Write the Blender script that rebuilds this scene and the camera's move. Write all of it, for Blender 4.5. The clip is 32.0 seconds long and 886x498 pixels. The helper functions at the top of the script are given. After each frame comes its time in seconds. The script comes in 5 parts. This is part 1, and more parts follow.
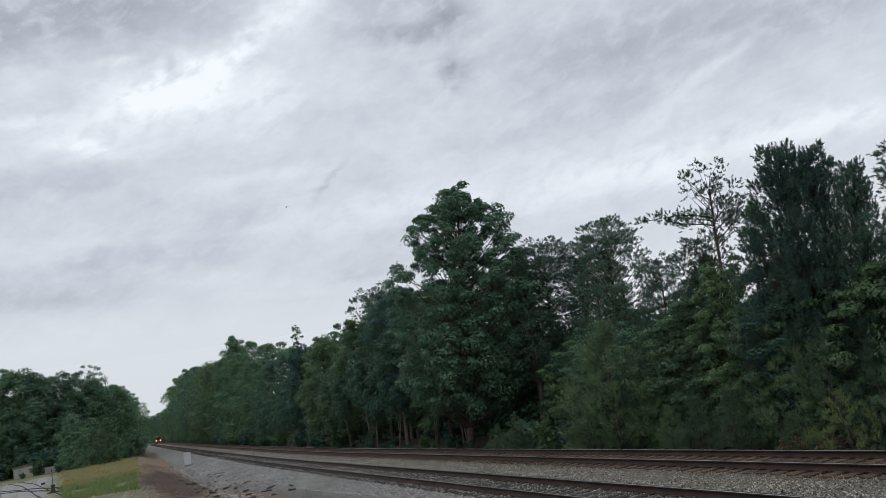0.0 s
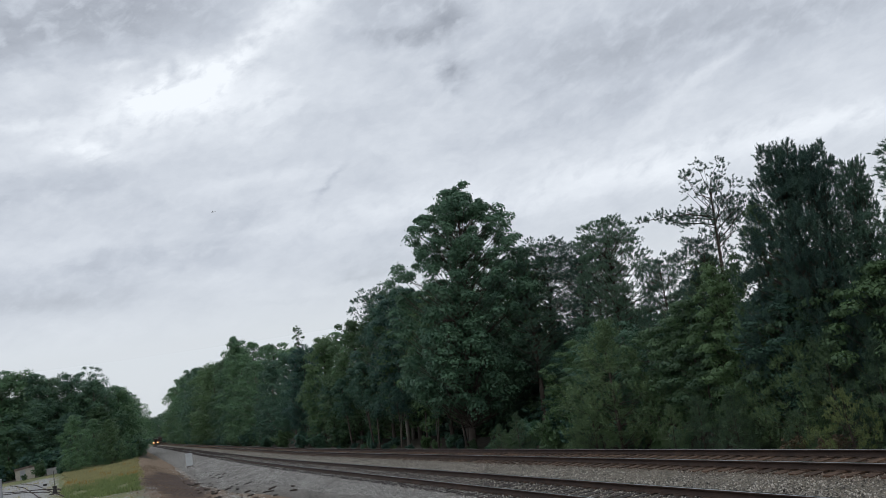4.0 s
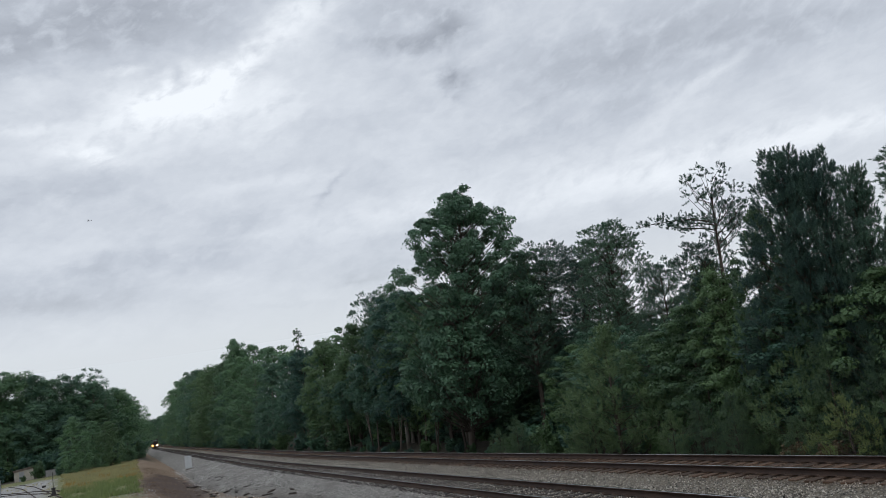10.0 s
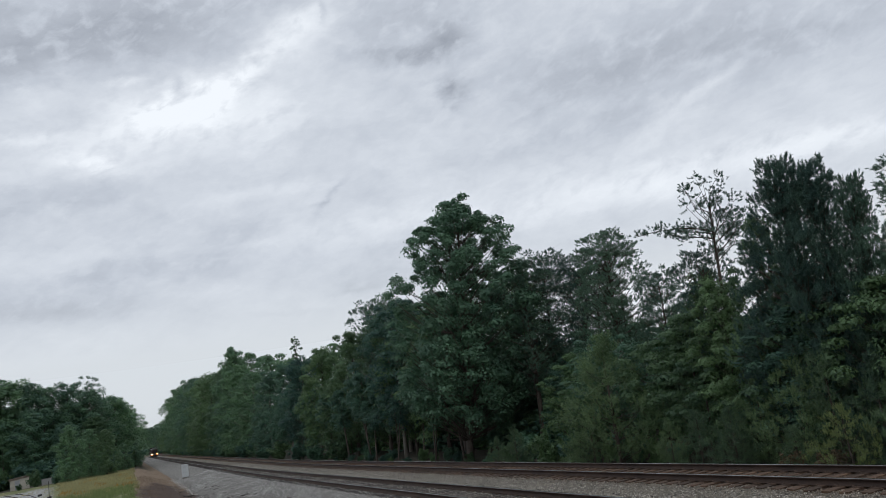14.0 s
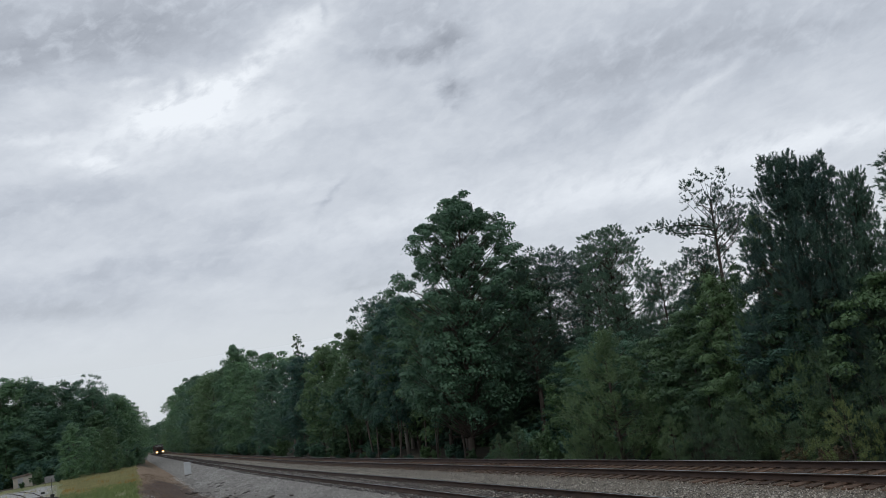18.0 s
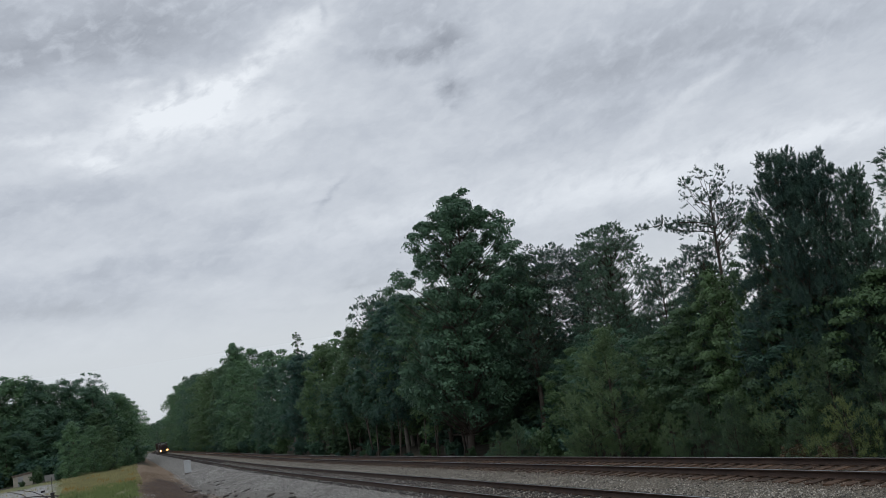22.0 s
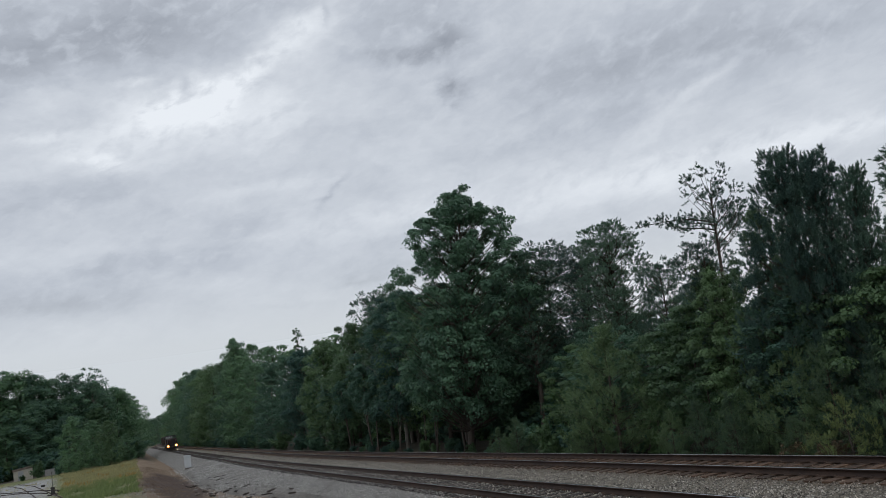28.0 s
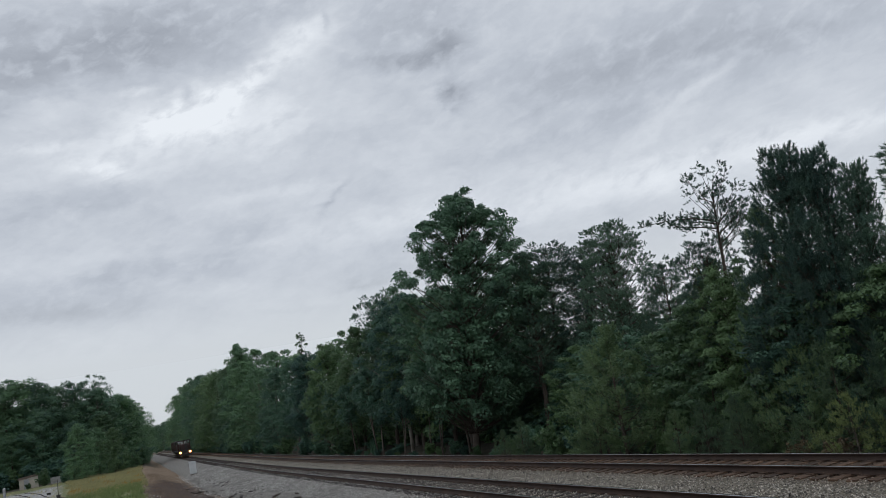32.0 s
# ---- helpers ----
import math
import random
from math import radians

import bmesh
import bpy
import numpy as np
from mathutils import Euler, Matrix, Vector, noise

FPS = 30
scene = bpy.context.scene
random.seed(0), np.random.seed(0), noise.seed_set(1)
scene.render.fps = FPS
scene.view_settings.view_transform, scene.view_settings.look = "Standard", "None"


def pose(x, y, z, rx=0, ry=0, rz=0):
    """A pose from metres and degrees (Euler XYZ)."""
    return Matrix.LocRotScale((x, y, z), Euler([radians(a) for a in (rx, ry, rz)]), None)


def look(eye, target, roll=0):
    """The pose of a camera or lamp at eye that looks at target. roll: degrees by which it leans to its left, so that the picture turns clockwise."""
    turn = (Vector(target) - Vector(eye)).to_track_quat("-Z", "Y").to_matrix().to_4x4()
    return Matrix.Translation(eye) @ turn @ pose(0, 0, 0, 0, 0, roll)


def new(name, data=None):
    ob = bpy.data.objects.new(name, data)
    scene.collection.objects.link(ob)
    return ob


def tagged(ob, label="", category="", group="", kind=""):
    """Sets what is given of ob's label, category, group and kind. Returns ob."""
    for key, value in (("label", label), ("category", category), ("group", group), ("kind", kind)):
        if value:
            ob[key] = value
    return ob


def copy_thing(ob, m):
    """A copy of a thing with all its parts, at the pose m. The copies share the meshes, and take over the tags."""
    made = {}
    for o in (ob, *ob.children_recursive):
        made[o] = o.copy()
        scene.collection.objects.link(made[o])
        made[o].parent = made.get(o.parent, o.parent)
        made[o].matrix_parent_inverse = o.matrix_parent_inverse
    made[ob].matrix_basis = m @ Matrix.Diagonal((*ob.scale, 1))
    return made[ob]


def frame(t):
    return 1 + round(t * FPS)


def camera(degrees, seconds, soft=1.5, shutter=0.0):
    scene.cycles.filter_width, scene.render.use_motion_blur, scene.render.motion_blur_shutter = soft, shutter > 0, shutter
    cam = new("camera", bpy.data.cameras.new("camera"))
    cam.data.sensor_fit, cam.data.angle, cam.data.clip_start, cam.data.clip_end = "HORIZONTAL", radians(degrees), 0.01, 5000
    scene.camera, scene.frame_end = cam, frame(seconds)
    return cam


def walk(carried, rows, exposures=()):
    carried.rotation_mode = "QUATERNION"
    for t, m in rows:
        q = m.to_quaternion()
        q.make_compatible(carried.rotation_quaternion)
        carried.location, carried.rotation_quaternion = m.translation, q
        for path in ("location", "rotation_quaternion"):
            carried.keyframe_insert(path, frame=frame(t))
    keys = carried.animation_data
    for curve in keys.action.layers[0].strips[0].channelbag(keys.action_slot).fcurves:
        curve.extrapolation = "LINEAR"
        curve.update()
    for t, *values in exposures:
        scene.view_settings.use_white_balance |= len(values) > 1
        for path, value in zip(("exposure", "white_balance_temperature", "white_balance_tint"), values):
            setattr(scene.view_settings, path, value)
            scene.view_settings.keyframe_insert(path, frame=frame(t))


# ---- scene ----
EYE = (0.0, 0.0, 3.21)
TURNS = [
    (0, 24.70, 10.79, -10.24), (0.5, 24.69, 10.79, -10.23), (1, 24.77, 10.78, -10.27), (1.5, 24.86, 10.73, -10.32), (2, 24.88, 10.63, -10.39),
    (2.5, 24.83, 10.58, -10.41), (3, 24.67, 10.70, -10.39), (3.5, 24.61, 10.82, -10.41), (5.5, 24.78, 10.79, -10.38), (6, 24.71, 10.84, -10.29),
    (6.5, 24.59, 10.88, -10.22), (7, 24.57, 10.92, -10.13), (7.5, 24.58, 10.95, -10.23), (8, 24.61, 11.01, -10.27), (8.5, 24.67, 11.09, -10.26),
    (9, 24.62, 11.13, -10.19), (9.5, 24.57, 11.13, -10.06), (10, 24.64, 11.10, -10.10), (10.5, 24.76, 11.01, -10.14), (11, 24.78, 10.97, -10.16),
    (11.5, 24.77, 11.15, -10.07), (12, 24.85, 11.37, -10.07), (12.5, 24.89, 11.44, -10.05), (13, 24.93, 11.43, -10.06), (13.5, 24.94, 11.52, -10.11),
    (14, 24.89, 11.71, -10.05), (14.5, 24.86, 11.83, -10.01), (16.5, 24.70, 11.56, -9.75), (17, 24.72, 11.58, -9.90), (17.5, 24.69, 11.61, -10.12),
    (18, 24.74, 11.52, -10.16), (18.5, 24.70, 11.58, -10.11), (19, 24.63, 11.70, -10.19), (19.5, 24.64, 11.68, -10.14), (20, 24.70, 11.60, -9.97),
    (20.5, 24.75, 11.41, -9.93), (21, 24.79, 11.30, -9.99), (21.5, 24.71, 11.30, -10.15), (22, 24.76, 11.34, -10.30), (22.5, 24.76, 11.32, -10.41),
    (23, 24.75, 11.28, -10.47), (23.5, 24.75, 11.19, -10.53), (24, 24.71, 11.19, -10.51), (24.5, 24.68, 11.15, -10.52), (25, 24.64, 11.12, -10.48),
    (25.5, 24.64, 11.17, -10.38), (27.5, 24.61, 11.11, -10.15), (28, 24.67, 11.07, -10.05), (28.5, 24.68, 11.10, -10.08), (29, 24.67, 11.13, -10.23),
    (29.5, 24.64, 11.17, -10.45), (30, 24.62, 11.17, -10.67), (30.5, 24.60, 11.18, -10.69), (31, 24.59, 11.20, -10.73), (31.5, 24.55, 11.19, -10.74),
    (32, 24.53, 11.30, -10.81),
]


def view(yaw, tilt, roll):
    a, b = radians(yaw), radians(tilt)
    way = Vector((math.sin(a) * math.cos(b), math.cos(a) * math.cos(b), math.sin(b)))
    return look(EYE, Vector(EYE) + way, roll)


cam = camera(62.28, 32.0, soft=0.8)
walk(cam, [(t, view(a, b, c)) for t, a, b, c in TURNS], exposures=[(0.0, 0.12, 6280, 9), (6.0, 0.12, 6280, 9), (14.0, 0.10, 6280, 9), (20.0, 0.0, 6280, 9), (25.0, -0.04, 6280, 9), (32.0, -0.03, 6280, 9)])

# ---- light: an overcast sky, a weak broad sun behind it ----
SUN_UP, SUN_ROUND = radians(52), radians(200)
world = bpy.data.worlds.new("sky")
scene.world = world
world.use_nodes = True
wt = world.node_tree
wt.nodes.clear()


def link_nodes(tree, a, out, b, inp):
    tree.links.new(a.outputs[out], b.inputs[inp])


w_out = wt.nodes.new("ShaderNodeOutputWorld")
w_sky = wt.nodes.new("ShaderNodeTexSky")
w_sky.sky_type, w_sky.sun_disc = "NISHITA", False
w_sky.sun_elevation, w_sky.sun_rotation, w_sky.dust_density = SUN_UP, SUN_ROUND, 3.0
w_bg = wt.nodes.new("ShaderNodeBackground")
w_bg.inputs["Strength"].default_value = 0.06
w_cloud = wt.nodes.new("ShaderNodeBackground")
w_cloud.inputs["Color"].default_value = (0.68, 0.70, 0.72, 1)
w_cloud.inputs["Strength"].default_value = 1.08
w_mix = wt.nodes.new("ShaderNodeMixShader")
w_mix.inputs[0].default_value = 0.85
link_nodes(wt, w_sky, 0, w_bg, 0)
link_nodes(wt, w_bg, 0, w_mix, 1)
link_nodes(wt, w_cloud, 0, w_mix, 2)
link_nodes(wt, w_mix, 0, w_out, 0)

sun = new("sun", bpy.data.lights.new("sun", "SUN"))
sun.data.energy, sun.data.angle, sun.data.color = 1.0, radians(25), (1.0, 0.95, 0.88)
sun.matrix_world = look((0, 0, 500), (500 * math.sin(SUN_ROUND) * -1, 500 * math.cos(SUN_ROUND) * -1, 500 - 500 * math.tan(SUN_UP)))


# ---- materials ----
def material(name, rough=0.8, metal=0.0):
    m = bpy.data.materials.new(name)
    m.use_nodes = True
    b = m.node_tree.nodes["Principled BSDF"]
    b.inputs["Roughness"].default_value, b.inputs["Metallic"].default_value = rough, metal
    return m, m.node_tree, b


def node(tree, kind, **inputs):
    n = tree.nodes.new(kind)
    for k, v in inputs.items():
        n.inputs[k.replace("_", " ")].default_value = v
    return n


def ramp(tree, stops):
    n = tree.nodes.new("ShaderNodeValToRGB")
    e = n.color_ramp.elements
    while len(e) < len(stops):
        e.new(0.5)
    for k, (at, c) in zip(e, stops):
        k.position, k.color = at, (*c, 1)
    return n


def noisy(tree, scale, detail=4.0, rough=0.6, space="Object"):
    co = node(tree, "ShaderNodeTexCoord")
    n = node(tree, "ShaderNodeTexNoise", Scale=scale, Detail=detail, Roughness=rough)
    link_nodes(tree, co, space, n, "Vector")
    return n


def blend(tree, kind, fac, a, b):
    """A colour mix; fac, a and b are sockets or values."""
    n = tree.nodes.new("ShaderNodeMix")
    n.data_type, n.blend_type = "RGBA", kind
    for at, v in ((0, fac), (6, a), (7, b)):
        if isinstance(v, bpy.types.NodeSocket):
            tree.links.new(v, n.inputs[at])
        elif at:
            n.inputs[at].default_value = (*v, 1)
        else:
            n.inputs[at].default_value = v
    return n.outputs[2]


def calc(tree, op, a, b=0.0, clamp=False):
    n = tree.nodes.new("ShaderNodeMath")
    n.operation, n.use_clamp = op, clamp
    for at, v in ((0, a), (1, b)):
        if isinstance(v, bpy.types.NodeSocket):
            tree.links.new(v, n.inputs[at])
        else:
            n.inputs[at].default_value = v
    return n.outputs[0]


def bumped(tree, bsdf, height, strength=0.5, distance=0.02):
    b = node(tree, "ShaderNodeBump", Strength=strength, Distance=distance)
    tree.links.new(height, b.inputs["Height"])
    link_nodes(tree, b, 0, bsdf, "Normal")


def worn(name, dark, mid, light, scale=3.0, fine=40.0, rough=0.8, metal=0.0, bump=0.3, space="Object", per_object=0.0):
    """A surface with variation at two scales, a fine relief and, where wanted, a shade of its own for each object."""
    m, t, b = material(name, rough, metal)
    big, small = noisy(t, scale, 5, 0.6, space), noisy(t, fine, 3, 0.7, space)
    f = calc(t, "ADD", calc(t, "MULTIPLY", big.outputs[0], 0.6), calc(t, "MULTIPLY", small.outputs[0], 0.4))
    r = ramp(t, ((0.32, dark), (0.5, mid), (0.68, light)))
    t.links.new(f, r.inputs[0])
    col = r.outputs[0]
    if per_object:
        info = node(t, "ShaderNodeObjectInfo")
        v = calc(t, "ADD", calc(t, "MULTIPLY", info.outputs["Random"], 2 * per_object), 1 - per_object)
        hsv = node(t, "ShaderNodeHueSaturation")
        t.links.new(col, hsv.inputs["Color"])
        t.links.new(v, hsv.inputs["Value"])
        col = hsv.outputs[0]
    t.links.new(col, b.inputs["Base Color"])
    bumped(t, b, small.outputs[0], bump, 0.02)
    return m


def leafy(name, dark, light, rough=0.5, lucent=0.36, patch=8.0):
    """Foliage: each leaf has its own shade; thin leaves let some light through."""
    m, t, b = material(name, rough)
    geo = node(t, "ShaderNodeNewGeometry")
    info = node(t, "ShaderNodeObjectInfo")
    big = noisy(t, patch, 3, 0.6)
    f = calc(t, "ADD", calc(t, "MULTIPLY", geo.outputs["Random Per Island"], 0.26), calc(t, "MULTIPLY", big.outputs[0], 0.92))
    f = calc(t, "ADD", f, calc(t, "MULTIPLY", calc(t, "SUBTRACT", info.outputs["Random"], 0.5), 0.5))
    # The blue cast of shadowed foliage is put into the darker tone.
    r = ramp(t, ((0.2, (dark[0], dark[1], dark[2] * 1.3)), (0.9, (light[0] * 1.02, light[1], light[2]))))
    t.links.new(f, r.inputs[0])
    t.links.new(r.outputs[0], b.inputs["Base Color"])
    b.inputs["Specular IOR Level"].default_value = 0.4
    tr = node(t, "ShaderNodeBsdfTranslucent")
    t.links.new(r.outputs[0], tr.inputs[0])
    mix = node(t, "ShaderNodeMixShader")
    mix.inputs[0].default_value = lucent
    out = t.nodes["Material Output"]
    link_nodes(t, b, 0, mix, 1)
    link_nodes(t, tr, 0, mix, 2)
    link_nodes(t, mix, 0, out, 0)
    return m


def plain(name, color, rough=0.6, metal=0.0, glow=0.0, glow_color=None):
    m, t, b = material(name, rough, metal)
    n = noisy(t, 6.0, 4)
    c = blend(t, "MIX", calc(t, "MULTIPLY", n.outputs[0], 0.5), color, tuple(v * 0.7 for v in color))
    t.links.new(c, b.inputs["Base Color"])
    if glow:
        b.inputs["Emission Color"].default_value = (*(glow_color or color), 1)
        b.inputs["Emission Strength"].default_value = glow
    return m


LEAF_OAK = leafy("broad_leaf", (0.039, 0.092, 0.066), (0.112, 0.222, 0.128))
# Woods leaf colour is lightened to stand in for haze at that distance.
LEAF_HAZED = leafy("hazed_woodland_leaf", (0.062, 0.128, 0.078), (0.150, 0.272, 0.126))
LEAF_TULIP = leafy("tulip_leaf", (0.038, 0.090, 0.062), (0.118, 0.225, 0.128))
LEAF_BRIGHT = leafy("fresh_leaf", (0.052, 0.104, 0.048), (0.142, 0.238, 0.100))
NEEDLE = leafy("pine_needle", (0.046, 0.094, 0.064), (0.122, 0.215, 0.136), 0.55, 0.26)
NEEDLE_YOUNG = leafy("young_needle", (0.044, 0.088, 0.052), (0.175, 0.268, 0.122), 0.55, 0.28)
NEEDLE_GOLD = leafy("yellowish_needle", (0.12, 0.17, 0.060), (0.32, 0.40, 0.135), 0.55, 0.28)
BARK = worn("bark", (0.035, 0.028, 0.022), (0.085, 0.068, 0.055), (0.16, 0.135, 0.11), 2.0, 14.0, 0.9, bump=0.8)
BARK_PALE = worn("pale_bark", (0.10, 0.09, 0.075), (0.19, 0.17, 0.145), (0.30, 0.27, 0.23), 2.0, 14.0, 0.9, bump=0.6)
RAIL_SIDE = worn("rusty_rail_side", (0.020, 0.011, 0.008), (0.038, 0.021, 0.014), (0.072, 0.039, 0.025), 1.2, 25.0, 0.75, 0.2)
RAIL_TOP = worn("polished_rail_head", (0.36, 0.36, 0.37), (0.46, 0.46, 0.47), (0.56, 0.56, 0.57), 1.0, 30.0, 0.22, 1.0, bump=0.02)
TIE_WOOD = worn("creosoted_tie_wood", (0.028, 0.018, 0.012), (0.082, 0.048, 0.029), (0.19, 0.112, 0.064), 1.5, 22.0, 0.9, per_object=0.45)
TIE_DARK = worn("tarred_tie_wood", (0.016, 0.013, 0.012), (0.038, 0.030, 0.026), (0.09, 0.07, 0.056), 1.5, 22.0, 0.85, per_object=0.4)
PLATE = worn("rusty_tie_plate", (0.030, 0.018, 0.012), (0.058, 0.034, 0.022), (0.11, 0.065, 0.042), 3.0, 30.0, 0.85, 0.1)


def fresh_stone(t, col):
    """Newly dumped, paler grey stone on the near shoulder; older, rust-stained stone between the tracks."""
    co = node(t, "ShaderNodeTexCoord")
    sep = node(t, "ShaderNodeSeparateXYZ")
    link_nodes(t, co, "Object", sep, 0)
    edge = noisy(t, 0.8, 3)
    new_stone = calc(t, "SUBTRACT", calc(t, "ADD", 10.0, edge.outputs[0]), sep.outputs[0], True)
    hsv = node(t, "ShaderNodeHueSaturation", Saturation=0.45, Value=1.3)
    t.links.new(col, hsv.inputs["Color"])
    dusty = blend(t, "MIX", new_stone, col, hsv.outputs[0])
    # brake dust and rust between and just outside the rails of the far track
    off = calc(t, "ABSOLUTE", calc(t, "SUBTRACT", sep.outputs[0], 15.6), 0.0)
    rust = calc(t, "MULTIPLY", calc(t, "SUBTRACT", calc(t, "ADD", 1.25, edge.outputs[0]), off, True), 0.9)
    rust = calc(t, "MAXIMUM", rust, calc(t, "MULTIPLY", calc(t, "SUBTRACT", sep.outputs[0], 16.9), 0.8, True))
    return blend(t, "MIX", rust, dusty, blend(t, "MULTIPLY", 1.0, dusty, (0.40, 0.26, 0.185)))


def gravel(name, dark, mid, light, scale):
    """Crushed stone: each pebble its own shade, in relief."""
    m, t, b = material(name, 0.9)
    co = node(t, "ShaderNodeTexCoord")
    v = node(t, "ShaderNodeTexVoronoi", Scale=scale)
    link_nodes(t, co, "Object", v, "Vector")
    sep = node(t, "ShaderNodeSeparateColor")
    link_nodes(t, v, "Color", sep, 0)
    big = noisy(t, 0.5, 5)
    f = calc(t, "ADD", calc(t, "MULTIPLY", sep.outputs[0], 0.7), calc(t, "MULTIPLY", big.outputs[0], 0.4))
    r = ramp(t, ((0.15, dark), (0.5, mid), (0.95, light)))
    t.links.new(f, r.inputs[0])
    t.links.new(fresh_stone(t, r.outputs[0]), b.inputs["Base Color"])
    bumped(t, b, v.outputs["Distance"], 0.9, 0.03)
    return m


BALLAST = gravel("ballast_stone", (0.036, 0.031, 0.024), (0.135, 0.117, 0.088), (0.30, 0.262, 0.20), 27.0)


def stone_mat(name, dark, light):
    m, t, b = material(name, 0.9)
    geo = node(t, "ShaderNodeNewGeometry")
    n = noisy(t, 0.4, 4)
    f = calc(t, "ADD", calc(t, "MULTIPLY", geo.outputs["Random Per Island"], 0.75), calc(t, "MULTIPLY", n.outputs[0], 0.35))
    r = ramp(t, ((0.15, dark), (0.98, light)))
    t.links.new(f, r.inputs[0])
    t.links.new(fresh_stone(t, r.outputs[0]), b.inputs["Base Color"])
    return m


STONE = stone_mat("loose_ballast_stone", (0.016, 0.014, 0.012), (0.62, 0.57, 0.49))


# ---- lie of the land ----
NEAR, FAR, GAUGE = 11.06, 15.59, 1.505


def bend(s):
    """Sideways shift of both tracks: straight, then a curve to the right far off."""
    return 0.0 if s < 405 else (s - 405) ** 2 / 1500.0


def grade(s):
    """Rise of the rail top along the line."""
    return 0.0 if s < 50 else 0.0074 * (s - 70) if s > 90 else 0.0074 * (s - 50) ** 2 / 80.0


def smooth(a, b, v):
    k = min(1.0, max(0.0, (v - a) / (b - a)))
    return k * k * (3 - 2 * k)


def land(x, y):
    """Height of the ground."""
    e = grade(max(0.0, min(y, 900.0)))
    x = x - bend(min(max(y, 0), 700))
    rise = 0.0092 * min(max(y, 0.0), 420.0)
    left = -0.62 + rise + (e - 0.28 - rise) * smooth(1.5, 5.0, x)
    right = -0.95 + e - 0.7 * smooth(19, 24, x)
    z = left + (right - left) * smooth(9, 19, x)
    z += 0.10 * noise.noise((x * 0.12, y * 0.12, 0.0)) + 0.03 * noise.noise((x * 0.7, y * 0.7, 3.0))
    z -= 0.28 * math.exp(-((x - 3.0) / 1.8) ** 2 - ((y - 76.0) / 15.0) ** 2)
    bank = math.hypot(x, y)
    return z + (1.55 - z) * (1 - smooth(3.0, 6.5, bank))


# ---- mesh helpers ----
def build(name, verts, faces, mat, smooth_shade=False):
    """A mesh from arrays: verts N x 3, faces M x k."""
    verts, faces = np.asarray(verts, float), np.asarray(faces, int)
    me = bpy.data.meshes.new(name)
    me.vertices.add(len(verts))
    me.vertices.foreach_set("co", verts.ravel())
    n, k = faces.shape
    me.loops.add(n * k)
    me.loops.foreach_set("vertex_index", faces.ravel())
    me.polygons.add(n)
    me.polygons.foreach_set("loop_start", np.arange(n) * k)
    me.polygons.foreach_set("loop_total", np.full(n, k))
    if smooth_shade:
        me.polygons.foreach_set("use_smooth", np.ones(n, bool))
    me.materials.append(mat)
    me.update(calc_edges=True)
    return me


def child(name, me, parent, label="", m=None):
    ob = new(name, me)
    ob.parent = parent
    if m is not None:
        ob.matrix_basis = m
    return tagged(ob, label)


def part(name, bm, mat, parent, label="", m=None):
    me = bpy.data.meshes.new(name)
    bm.to_mesh(me)
    bm.free()
    me.materials.append(mat)
    return child(name, me, parent, label, m)


def box_bm(size, at=(0, 0, 0), bevel=0.0, turn=None):
    bm = bmesh.new()
    bmesh.ops.create_cube(bm, size=1.0)
    bmesh.ops.scale(bm, vec=size, verts=bm.verts)
    if bevel:
        bmesh.ops.bevel(bm, geom=bm.edges[:], offset=bevel, segments=2, affect="EDGES", profile=0.6)
    if turn is not None:
        bmesh.ops.transform(bm, matrix=turn, verts=bm.verts)
    bmesh.ops.translate(bm, vec=at, verts=bm.verts)
    return bm


def rod_bm(a, b, r1, r2=None, sides=12, caps=True):
    a, b = Vector(a), Vector(b)
    bm = bmesh.new()
    bmesh.ops.create_cone(bm, cap_ends=caps, segments=sides, radius1=r1, radius2=r1 if r2 is None else r2, depth=(b - a).length)
    bmesh.ops.transform(bm, matrix=Matrix.Translation((a + b) / 2) @ (b - a).to_track_quat("Z", "Y").to_matrix().to_4x4(), verts=bm.verts)
    return bm


def merged(*bms):
    """One bmesh out of several."""
    base = bms[0]
    for other in bms[1:]:
        me = bpy.data.meshes.new("joined")
        other.to_mesh(me)
        other.free()
        base.from_mesh(me)
        bpy.data.meshes.remove(me)
    return base


def sweep(points, profile, closed=True):
    """A profile (x, z) carried along a level line of points: verts and quads."""
    pts = np.asarray(points, float)
    way = np.gradient(pts[:, :2], axis=0)
    way /= np.linalg.norm(way, axis=1, keepdims=True)
    side = np.stack([way[:, 1], -way[:, 0]], -1)
    prof = np.asarray(profile, float)
    n, k = len(pts), len(prof)
    v = np.zeros((n, k, 3))
    v[:, :, :2] = pts[:, None, :2] + side[:, None, :] * prof[None, :, 0, None]
    v[:, :, 2] = pts[:, None, 2] + prof[None, :, 1]
    f = []
    for i in range(n - 1):
        for j in range(k if closed else k - 1):
            j2 = (j + 1) % k
            f.append((i * k + j, (i + 1) * k + j, (i + 1) * k + j2, i * k + j2))
    return v.reshape(-1, 3), f


# ---- the sky's cloud sheet, drifting along the line ----
CLOUD_HIGH = 520.0


